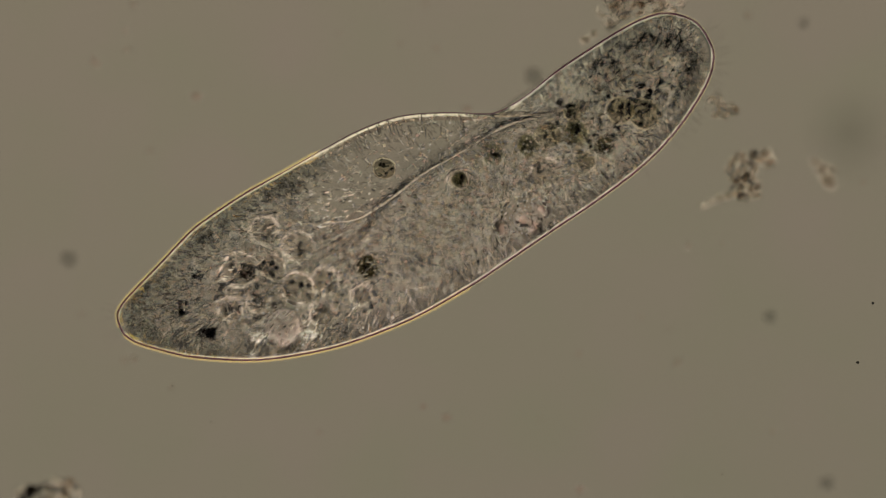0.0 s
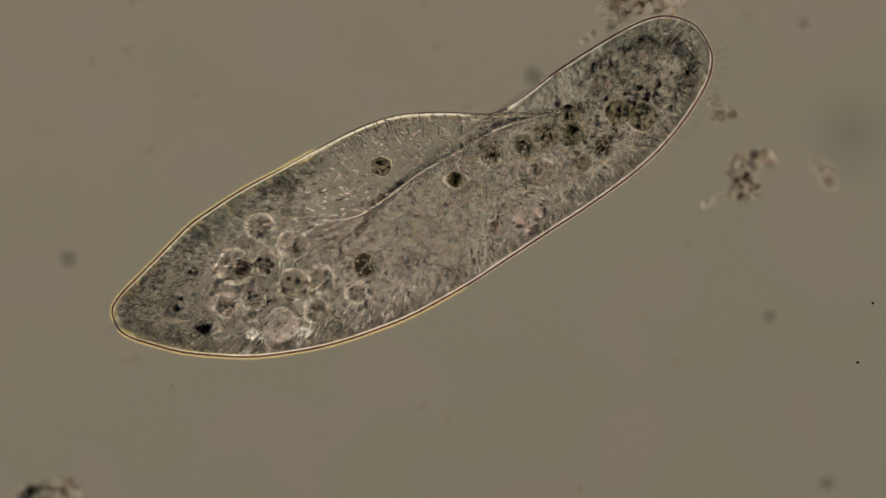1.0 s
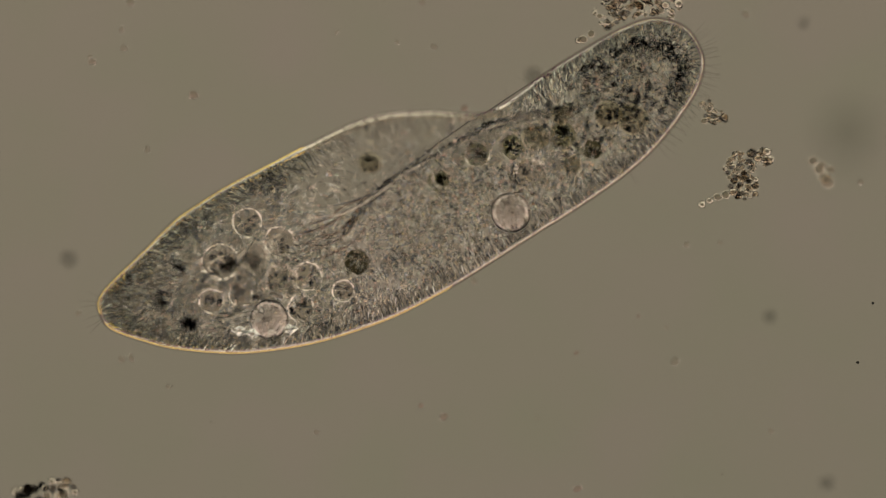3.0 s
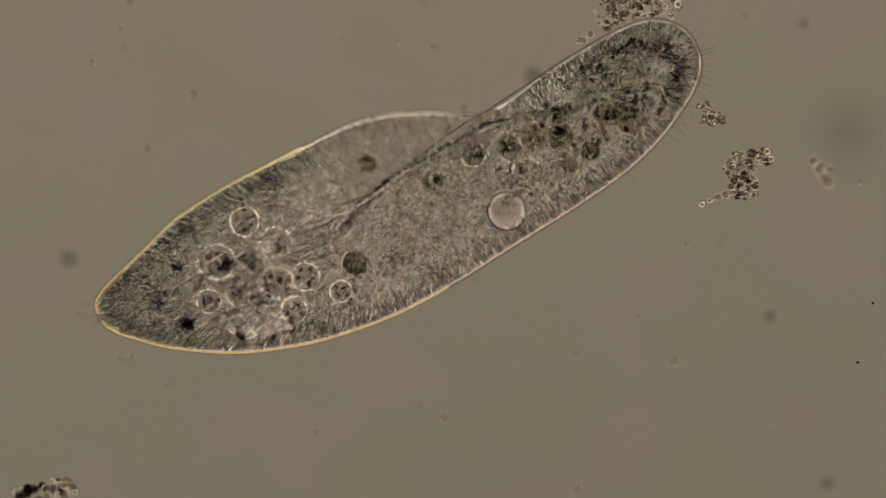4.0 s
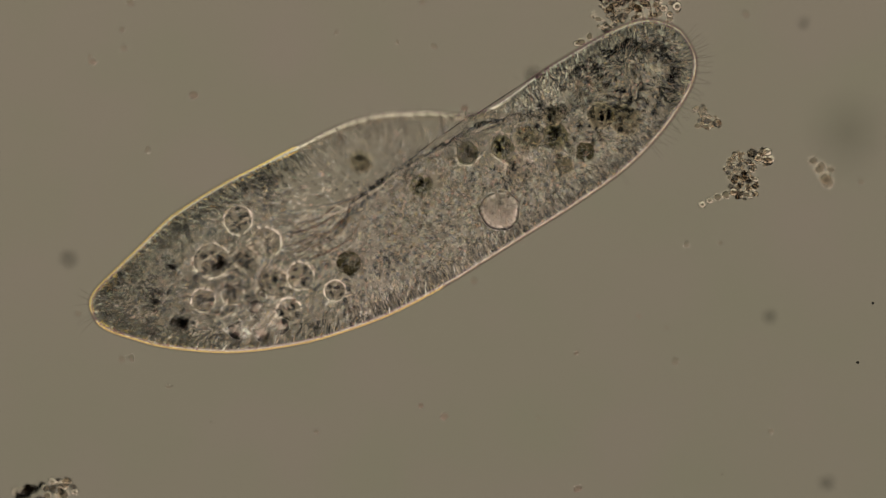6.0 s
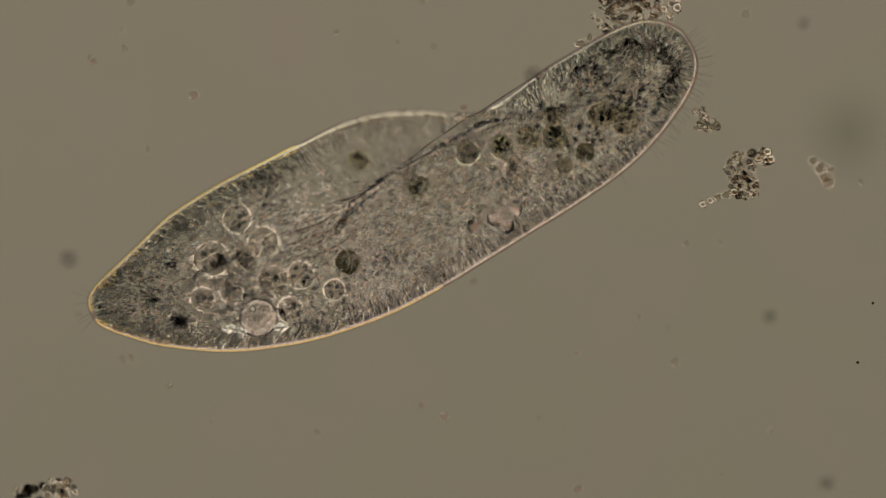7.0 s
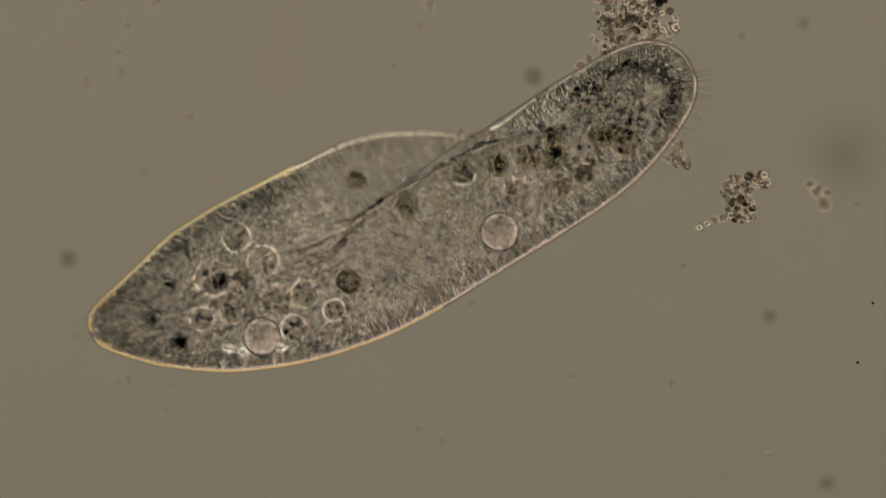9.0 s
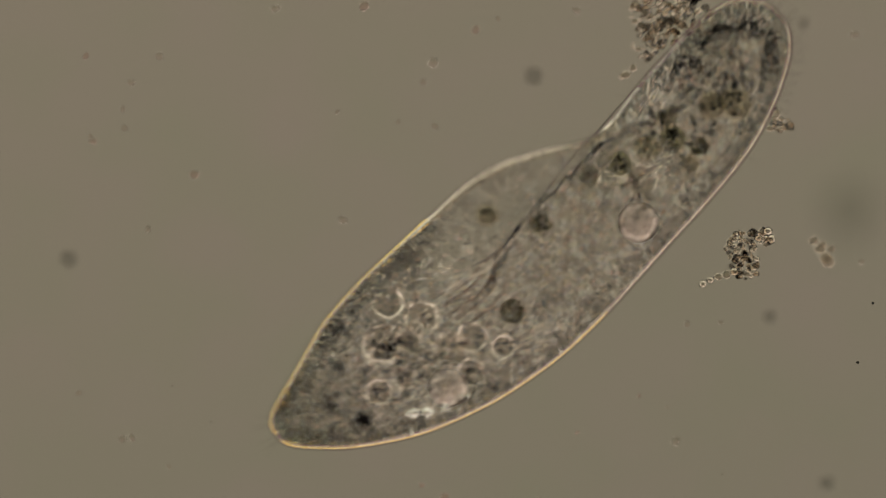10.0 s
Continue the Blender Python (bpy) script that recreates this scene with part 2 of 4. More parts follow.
LENGTH = 231.4
UPPER = [(-0.6, -1.6), (0.5, 2.2), (3.8, 4.9), (9.1, 7.2), (22.1, 12.1), (35.4, 17.3), (42.6, 19.1), (58.9, 21.6), (74.5, 22.7), (90.4, 24.0), (103.7, 24.8),
         (114.5, 24.2), (124.4, 22.1), (135.8, 17.8), (146, 12.9), (152.5, 10.6), (163.4, 11.6), (178, 15), (191.7, 17), (205.5, 18.5), (216.2, 18), (222.8, 15.6), (229.1, 9.6), (231.2, 2.2)]
LOWER = [(-0.6, -1.6), (-0.1, -4.3), (2.5, -8.3), (8.8, -14), (18.6, -21.5), (36.3, -31), (51.5, -36.2), (67.4, -39.8), (84, -41.5), (97, -41.7),
         (115.3, -39.9), (133.9, -37), (152.6, -34), (171.2, -31.1), (190.3, -27), (205.8, -21.4), (218.2, -14.8), (226, -9), (230.2, -3), (231.2, 2.2)]
FOLD = [(72, 2.5), (81.6, 0.9), (92.5, -1.6), (104.9, -0.4), (118.2, 2.6), (130.9, 4.3), (150, 5.7), (160.6, 5.1), (180.3, 0.3), (192, -2)]


def edge(knots, steps):
    line = smooth_line(knots, 700)
    s = np.maximum.accumulate(line[:, 0])
    return np.interp(steps, s, line[:, 1])


NS = 300
STEPS = LENGTH * (1 - np.cos(np.linspace(0.012, math.pi - 0.012, NS))) / 2 - 0.5
UP = edge(UPPER, STEPS) + np.interp(STEPS, [120, 165, 205, 225], [0.6, -0.5, -0.3, 0.4])
LOW = edge(LOWER, STEPS) - np.interp(STEPS, [90, 125, 200, 225], [0.6, 1.4, 1.4, 0.6])
MID, HALF = (UP + LOW) / 2, (UP - LOW) / 2
SOFT = np.convolve(np.pad(HALF, 15, mode="edge"), np.hanning(31) / np.hanning(31).sum(), "valid")
TALL = 17.5 * np.tanh(np.minimum(SOFT, HALF * 1.25) * 0.74 / 17.5 * 1.25)
FOLDLINE = np.interp(STEPS, [f[0] for f in FOLD], [f[1] for f in FOLD])


def groove(s, n):
    """How far the mouth groove sinks the upper side, 0 to 1."""
    g = np.interp(s, [f[0] for f in FOLD], [f[1] for f in FOLD])
    across = np.clip((n - g + 3.0) / 9.0, 0, 1)
    across = across * across * (3 - 2 * across)
    window = np.clip((s - 74) / 16, 0, 1) * np.clip((192 - s) / 30, 0, 1)
    return across * window


def rise(s, n):
    """How far the lobe beside the groove is raised, in micrometres."""
    far = np.clip(1.5 - (np.interp(s, STEPS, UP) - n) / 16, 0, 1)
    return 17 * far * far * (3 - 2 * far) * np.clip((s - 86) / 28, 0, 1) * np.clip((158 - s) / 14, 0, 1)


def skin(s, a):
    """The body's surface at s micrometres from the tail and angle a round it: n and z."""
    mid, half, tall = np.interp(s, STEPS, MID), np.interp(s, STEPS, HALF), np.interp(s, STEPS, TALL)
    ca, sa = np.cos(a), np.sin(a)
    n = mid + half * np.sign(ca) * np.abs(ca) ** 0.97
    z = tall * np.sign(sa) * np.abs(sa) ** 0.92
    z = np.where(sa > 0, z * (1 - 0.2 * groove(s, n)), z)
    up = rise(s, n)
    return n, z * (1 - up / 32) + up


def build_body():
    na = 112
    a = np.linspace(0, 2 * math.pi, na, endpoint=False)
    verts = []
    for s in STEPS:
        n, z = skin(np.full(na, s), a)
        verts.append(along(np.full(na, s), n, z))
    verts = np.concatenate(verts)
    faces = [(j * na + i, j * na + (i + 1) % na, (j + 1) * na + (i + 1) % na, (j + 1) * na + i) for j in range(NS - 1) for i in range(na)]
    faces.append(tuple(range(na))[::-1])
    faces.append(tuple((NS - 1) * na + i for i in range(na)))
    me = mesh("pellicle", verts, faces, M_BODY)
    bm = bmesh.new()
    bm.from_mesh(me)
    bmesh.ops.recalc_face_normals(bm, faces=bm.faces)
    bm.to_mesh(me)
    bm.free()
    return child("pellicle", me, ciliate, label="clear grey-green pellicle with a bright rim")


pellicle = build_body()


def rim_frames(count):
    """Evenly spaced places on the outline (s, n) with the outward way of each."""
    s = np.concatenate([STEPS, STEPS[::-1]])
    n = np.concatenate([LOW, UP[::-1]])
    s, n = np.append(s, s[0]), np.append(n, n[0])
    d = np.concatenate([[0], np.cumsum(np.hypot(np.diff(s), np.diff(n)))])
    q = np.linspace(0, d[-1], count, endpoint=False)
    ps, pn = np.interp(q, d, s), np.interp(q, d, n)
    e = 1.5
    ts = np.interp((q + e) % d[-1], d, s) - np.interp((q - e) % d[-1], d, s)
    tn = np.interp((q + e) % d[-1], d, n) - np.interp((q - e) % d[-1], d, n)
    ln = np.hypot(ts, tn)
    return ps, pn, tn / ln, -ts / ln


def build_trichocysts():
    a, b, dulls, thick = [], [], [], []
    for layer in range(4):
        s, n, os_, on_ = rim_frames(430 if layer < 2 else 300)
        k = len(s)
        z = rng.normal(-4, 0.8, k) if layer < 2 else rng.normal(-4, 2.2, k) if layer == 2 else rng.uniform(-2, 11, k)
        lean = rng.normal(0, 0.07 if layer < 2 else 0.14, k)
        c, q = np.cos(lean), np.sin(lean)
        ws, wn = os_ * c - on_ * q, os_ * q + on_ * c
        skip = (1.5, 4.6, 1.6, 1.6)[layer] + rng.normal(0, 0.3, k) + (0 if layer < 2 else 1) * (rng.uniform(0, 1, k) + (rng.random(k) < 0.5) * rng.uniform(0.5, 4.5, k))
        back = np.clip((90 - s) / 60, 0, 1) * rng.uniform(0.6, 1.3, k)
        ws, wn = ws - back * 1.0, wn * (1 - 0.35 * back)
        wl = np.hypot(ws, wn)
        ws, wn = ws / wl, wn / wl
        skip = skip / np.maximum(0.45, ws * os_ + wn * on_)
        long = rng.uniform(2.4, 3.8, k) if layer < 2 else rng.uniform(1.6, 3.2, k)
        low = rise(s, n)
        keep = rng.random(k) < np.where(low > 2, 0.3, np.where((s > 150) & (s < 205) & (n > 0), 0.5, 0.9))
        a.append(along(s - ws * skip, n - wn * skip, z + low)[keep])
        b.append(along(s - ws * (skip + long), n - wn * (skip + long), z * 0.9 + low + rng.normal(0, 0.4, k))[keep])
        dulls.append(np.full(keep.sum(), 0.92 if layer < 2 else 0.8))
        thick.append(np.full(keep.sum(), 1.15 if layer < 2 else 0.9))
    # those under the upper and lower skin, seen end on or leaning
    k = 5600
    s = rng.uniform(3, 229, k)
    ang = rng.uniform(0.12, math.pi - 0.12, k) * np.where(rng.random(k) < 0.55, 1, -1)
    n, z = skin(s, ang)
    half, tall, mid = np.interp(s, STEPS, HALF), np.interp(s, STEPS, TALL), np.interp(s, STEPS, MID)
    gn, gz = (n - mid) / np.maximum(half, 2) ** 2, z / np.maximum(tall, 2) ** 2
    ln = np.hypot(gn, gz)
    gn, gz = gn / ln, gz / ln
    lean = np.interp(s, [0, 60, 150, 231], [-1.4, -0.9, 0.1, 0.6])
    long = rng.uniform(2.0, 3.6, k)
    inn = 0.6
    a.append(along(s - lean * inn, n - gn * inn, z - gz * inn))
    b.append(along(s - lean * long + rng.normal(0, .3, k), n - gn * long + rng.normal(0, .4, k), z - gz * long))
    calm = (groove(s, n) < 0.3) | (rise(s, n) > 2) | (rng.random(k) < np.where(ang > 0, np.where(z > 5, np.where(s > 150, 0.3, 1.0), 0.2), 0.3))
    calm &= (s < 85) | (s > 165) | (rng.random(k) < 0.6)
    a[-1], b[-1] = a[-1][calm], b[-1][calm]
    dulls.append(np.where((np.abs(n - mid)[calm] > 0.84 * half[calm]) | (rise(s, n)[calm] > 2), 0.75, np.where((s[calm] > 70) & (s[calm] < 140), 0.5, np.where(a[-1][:, 2] > 5 * UM, 0.16, 0.3))))
    thick.append(np.where(rise(s, n)[calm] > 2, 0.65, np.where(a[-1][:, 2] > 7 * UM, 1.4, 0.9)))
    # a fine crowd of them lying along the tail half and under the front shoulder
    k = 4200
    s = np.where(rng.random(k) < 0.76, rng.uniform(3, 82, k), rng.uniform(158, 222, k))
    mid, half = np.interp(s, STEPS, MID), np.interp(s, STEPS, HALF) - 2.5
    n = mid + half * np.where(s < 100, rng.uniform(-1, 1, k), rng.uniform(0.25, 1, k))
    z = rng.normal(-4, 2.2, k)
    lean = np.where(s < 100, rng.normal(0, 0.22, k) + 0.45 * (n - mid) / half, rng.normal(1.25, 0.3, k))
    long = rng.uniform(1.8, 3.6, k)
    keep = rng.random(k) < np.where(s < 100, np.clip((84 - s) / 25, 0, 1), np.clip((s - 157) / 10, 0, 1))
    a.append(along(s, n, z)[keep])
    b.append(along(s - np.cos(lean) * long, n - np.sin(lean) * long, z + rng.normal(0, .4, k))[keep])
    dulls.append(np.full(keep.sum(), 0.33))
    thick.append(np.full(keep.sum(), 0.85))
    # a rough row of them along the fold of the mouth groove
    k = 520
    s = rng.uniform(98, 186, k)
    n = np.interp(s, [f[0] for f in FOLD], [f[1] for f in FOLD]) + rng.normal(-0.2, 0.45, k)
    z = rng.uniform(-7, 3, k)
    a.append(along(s, n, z))
    b.append(along(s + rng.normal(0, .4, k), n - rng.uniform(.5, 1.5, k), z + rng.normal(0, .5, k)))
    dulls.append(np.full(k, 0.8))
    thick.append(np.full(k, 1.1))
    a, b, thick = np.concatenate(a), np.concatenate(b), np.concatenate(thick)
    dull = rng.random(len(a)) < np.concatenate(dulls)
    free = off_vacuoles(a)
    a, b, thick, dull = a[free], b[free], thick[free], dull[free]
    for which, name, material, label in ((dull, "trichocyst_fringe", M_ROD_DULL, "dense fringe of dull tiny rods under the skin"),
                                         (~dull, "trichocyst_fringe", M_ROD, "dense fringe of clear tiny rods under the skin")):
        v, f = rods(a[which], b[which], rng.uniform(0.2, 0.32, which.sum()) * UM * thick[which], 3, 0.6)
        child(name, mesh(name, v, f, material, False), ciliate, label=label, kind="stuff")


CILIA = []


def build_cilia():
    shapes = []
    for bend in (-0.35, 0.12, 0.4):
        t = np.linspace(0, 1, 6)
        pts = np.stack([t, bend * 0.35 * t * t, 0 * t], 1)
        v, f = tube(pts, 0.015 * (1 - 0.5 * t), 5)
        shapes.append(mesh("cilium", v, f, M_CILIA))
    s, n, os_, on_ = rim_frames(900)
    k = len(s)
    front = np.clip((s - 180) / 40, 0, 1)
    tail = np.clip((6 - s) / 5, 0, 1)
    keep = rng.random(k) < 0.012 + 0.7 * front ** 2 * (n < 7) + 0.02 * front + 0.2 * tail
    for si, ni, ds, dn in zip(s[keep], n[keep], os_[keep], on_[keep]):
        z = rng.uniform(-6, 3) + float(rise(si, ni))
        p = along(np.array(si - ds * 0.4), np.array(ni - dn * 0.4), np.array(z))
        turn = math.degrees(math.atan2(dn, ds) + AXIS) + rng.normal(0, 9)
        long = (rng.uniform(3.2, 4.8) + 2.6 * float(np.clip((si - 150) / 50, 0, 1)) + 3.0 * max(0.0, (6 - si) / 6)) * UM
        ob = child("cilium", shapes[int(rng.integers(0, 3))], ciliate)
        ob.scale = (long, long, long)
        CILIA.append((ob, p, turn, rng.uniform(0, 2 * math.pi), rng.uniform(4, 11)))


# facets added for the vacuole's glints: right, down, height, half width, length to width
GLINTS = [(418, 585, -3, 10, 1.8), (440, 590, -3, 11, 1.2), (474, 591, -3, 11, 1.0), (456, 549, -3, 9, 0.8), (505, 582, -3, 10, 1.7)]


def off_vacuoles(p):
    """Which places lie clear of the round vacuoles; a few in them are kept."""
    ok = np.ones(len(p), bool)
    for x, y, z, rad in [v[:4] for v in VACUOLES] + [(472, 567, 1, 32), (893, 372, -3, 33)] + [(c[0], c[1], c[2], c[3] * 1.6) for c in GLINTS]:
        c = np.array(inside(x, y, z))
        ok &= (np.hypot(p[:, 0] - c[0], p[:, 1] - c[1]) > rad * G) | (np.abs(p[:, 2] - c[2]) > 9 * UM)
    return ok | (rng.random(len(p)) < 0.12)


def within(count, zlow=-14.0, zhigh=14.0, margin=5.0):
    """Random places inside the body."""
    got = []
    while len(got) < count:
        s = rng.uniform(6, 226, count)
        n = rng.uniform(-42, 25, count)
        z = rng.uniform(zlow, zhigh, count)
        mid, half, tall = np.interp(s, STEPS, MID), np.interp(s, STEPS, HALF) - margin, np.interp(s, STEPS, TALL) - 2.0
        ok = (half > 0) & (((n - mid) / np.maximum(half, .1)) ** 2 + (z / np.maximum(tall, .1)) ** 2 < 1)
        ok &= (groove(s, n) < 0.2) | ((z < 0) & (rng.random(count) < 0.14))
        up = rise(s, n)
        p = along(s, n, z * (1 - up / 32) + up)[ok]
        got += list(p[off_vacuoles(p)])
    return np.array(got[:count])


def build_grains():
    p = within(2200)
    v, f = scatter(BALL1, p, rng.uniform(0.25, 0.6, len(p)) * UM)
    child("cytoplasm", mesh("cytoplasm", v, f, M_GRAIN), ciliate, label="fine grey-brown grains through the cytoplasm", kind="stuff")
    p = np.concatenate([within(2600), within(5600, -7.0, -1.0), within(600, 9.0, 13.5)])
    p = p[(p[:, 0] > inside(700, 0).x) | (rng.random(len(p)) < 0.56)]       # thinner in the rear half
    v, f = scatter(BALL1, p, rng.uniform(0.32, 0.78, len(p)) * UM)
    child("droplet_haze", mesh("droplet_haze", v, f, M_DROP), ciliate, label="tiny clear refracting droplets", kind="stuff")
    p = within(1300, -5.5, -2.5)
    v, f = scatter(BALL1, p, rng.uniform(0.36, 0.62, len(p)) * UM)
    child("oil_haze", mesh("oil_haze", v, f, M_OIL), ciliate, label="crisp dark-edged oil droplets", kind="stuff")


def build_cortex():
    """Beads packed under the upper skin, where each cilium stands."""
    k = 3300
    s, ang = rng.uniform(4, 228, k), rng.uniform(0.1, math.pi - 0.1, k)
    n, z = skin(s, ang)
    mid = np.interp(s, STEPS, MID)
    calm = (groove(s, n) < 0.3) | (rng.random(k) < 0.8)
    s, n, z, mid = s[calm], n[calm], z[calm], mid[calm]
    k = len(s)
    p = along(s, mid + (n - mid) * 0.97, z - 0.8)
    v, f = scatter(BALL1, p, np.stack([rng.uniform(0.34, 0.56, k)] * 3, 1) * UM)
    child("cortex", mesh("cortex", v, f, M_DROP), ciliate, label="layer of tiny clear beads under the upper skin", kind="stuff")


LUMPS = {}


def granule(name, material, parent, p, r):
    """One lumpy granule of radius r micrometres; alike ones share their mesh."""
    i = int(rng.integers(0, 3))
    if (name, material.name, i) not in LUMPS:
        LUMPS[name, material.name, i] = mesh(name, LUMP2[i][0], LUMP2[i][1].tolist(), material)
    ob = child(name, LUMPS[name, material.name, i], parent)
    turn = Euler((rng.uniform(0, 6), rng.uniform(0, 6), rng.uniform(0, 6)))
    ob.matrix_basis = Matrix.LocRotScale(Vector(p), turn, Vector((r, r, r)) * UM)


def fits(x, y, z, margin):
    """Whether a place lies inside the body, a margin of micrometres from its rim."""
    q = inside(x, y, z) - TAIL
    c, d = math.cos(AXIS), math.sin(AXIS)
    s, n = (q.x * c + q.y * d) / UM, (q.y * c - q.x * d) / UM
    half, tall = np.interp(s, STEPS, HALF) - margin, np.interp(s, STEPS, TALL) - 2
    return half > 0 and ((n - np.interp(s, STEPS, MID)) / half) ** 2 + (z / tall) ** 2 < 1


def build_dark_granules():
    """The crowd of near-black granules in the front end: a crescent and a looser clump."""
    band = smooth_line([(1030, 128), (1070, 104), (1110, 86), (1150, 82), (1180, 94), (1196, 118), (1194, 150), (1180, 185)], 200)
    spots = []
    for _ in range(290):
        c = band[int(rng.integers(0, 200))]
        spots.append((c[0] + rng.normal(0, 8), c[1] + rng.normal(0, 8), rng.normal(-4, 1.3) if rng.random() < 0.52 else rng.uniform(9.5, 13), rng.uniform(0.45, 1.0)))
    for _ in range(75):
        spots.append((rng.normal(1128, 40), rng.normal(190, 19), rng.uniform(-6, 8) if rng.random() < 0.3 else rng.uniform(9, 13), rng.uniform(0.5, 1.15)))
    for _ in range(30):
        spots.append((rng.normal(1010, 60), rng.normal(230, 34), rng.uniform(-4, 12), rng.uniform(0.5, 1.1)))
    for _ in range(110):
        x, y, z = rng.normal(1105, 45), rng.normal(165, 36), rng.uniform(-7, -1)
        if fits(x, y, z, 7):
            granule("oil_droplet", M_OIL if rng.random() < 0.6 else M_DARK, ciliate, inside(x, y, z), rng.uniform(0.45, 0.9))
    for _ in range(24):
        x = rng.uniform(930, 1090)
        granule("oil_droplet", M_OIL, ciliate, inside(x, 292 - 0.145 * x + rng.normal(0, 13), rng.uniform(-5, -3)), rng.uniform(0.75, 1.1))
    for x, y in ((1043, 118), (1058, 136), (1070, 122), (841, 338), (908, 243), (872, 300), (1012, 250), (668, 338), (930, 322)):
        granule("oil_droplet", M_OIL, ciliate, inside(x, y, -4), rng.uniform(0.75, 1.05))
    for x, y, z, r in spots:
        if fits(x, y, z, 3.5):
            granule("dark_granule", M_DARK if rng.random() < 0.3 else M_BLACK, ciliate, inside(x, y, z), r)


# vacuoles: right, down, height, radius (divisions), grains, grain size (micrometres), kind of content
VACUOLES = [
    (380, 465, -3, 36, 14, 1.25, "ring"), (485, 430, -1, 32, 6, 1.0, "ring"), (432, 393, -9, 28, 16, 0.9, "ring"),
    (490, 505, 8, 32, 8, 1.0, "ring"), (537, 490, -8, 28, 12, 0.9, "ring"), (517, 548, -8, 26, 12, 1.0, "ring"),
    (367, 533, -7, 24, 9, 1.3, "ring"), (418, 522, -2, 24, 7, 1.2, "ring"), (600, 515, -8, 22, 8, 0.8, "ring"),
    (625, 466, -4, 26, 5, 0.9, "dark"), (648, 288, 13, 21, 24, 0.5, "full"), (760, 325, -4, 23, 70, 0.62, "green"),
    (833, 273, -4, 23, 70, 0.62, "green"), (893, 262, -4, 25, 90, 0.62, "green"), (1042, 268, -4, 20, 10, 0.6, "dark"),
    (990, 240, -2, 26, 90, 0.62, "green"), (1112, 213, 3, 28, 26, 0.5, "full"), (930, 302, 6, 30, 24, 0.6, "ring"),
    (940, 245, 6, 24, 34, 0.5, "full"), (1070, 205, 4, 25, 20, 0.5, "full"), (985, 205, 6, 18, 24, 0.5, "full"),
    (1005, 292, -1, 17, 24, 0.5, "full"), (778, 317, 12, 22, 1, 0.4, "ring"),
    (445, 461, 12, 24, 4, 0.95, "ring")]
# loose heaps of food: right, down, height, spread, grains, size
HEAPS = [(338, 582, 12, 1, 2, 2.2), (284, 545, 12, 3, 3, 1.2), (300, 515, 12, 10, 5, 1.1), (350, 500, 12, 14, 6, 1.0), (283, 530, -2, 16, 9, 1.2), (310, 470, -2, 12, 8, 1.5), (325, 570, -1, 12, 8, 1.6), (690, 465, -2, 18, 16, 0.8), (440, 470, -2, 14, 6, 1.2),
         (330, 410, 0, 16, 7, 1.0), (480, 340, -3, 30, 22, 0.8), (560, 560, -2, 16, 8, 0.9), (440, 530, 5, 26, 10, 1.0), (405, 480, 8, 30, 10, 1.0),
         (900, 330, -2, 24, 12, 0.8), (985, 320, -2, 30, 14, 0.9), (1120, 265, -3, 24, 14, 1.0), (715, 458, 7, 20, 7, 0.8), (620, 520, 7, 18, 7, 0.9)]


FOOD = []


def blister(seed):
    """A round vacuole pressed flat between the skins: level above and below, with a sloping shoulder; radius 1."""
    levels = [(0.0, 0.50), (0.40, 0.495), (0.70, 0.48), (0.79, 0.44), (0.83, 0.37), (0.87, 0.27), (0.91, 0.17), (0.95, 0.07), (0.98, 0.02), (1.0, 0.0)]
    ring = 40
    verts, faces = [(0, 0, 0.5)], []
    rows = levels[1:] + [(q, -h) for q, h in levels[-2:0:-1]]
    for q, h in rows:
        for i in range(ring):
            a = 2 * math.pi * i / ring
            k = 1 + 0.09 * noise.noise(Vector((math.cos(a) * 0.9, math.sin(a) * 0.9, seed)))
            verts.append((q * k * math.cos(a), q * k * math.sin(a), h))
    verts.append((0, 0, -0.5))
    for i in range(ring):
        n = (i + 1) % ring
        faces.append((0, 1 + i, 1 + n, 1 + n))
        for j in range(len(rows) - 1):
            o = 1 + j * ring
            faces.append((o + i, o + ring + i, o + ring + n, o + n))
        o = 1 + (len(rows) - 1) * ring
        faces.append((o + n, o + i, len(verts) - 1, len(verts) - 1))
    return np.array(verts), np.array(faces)


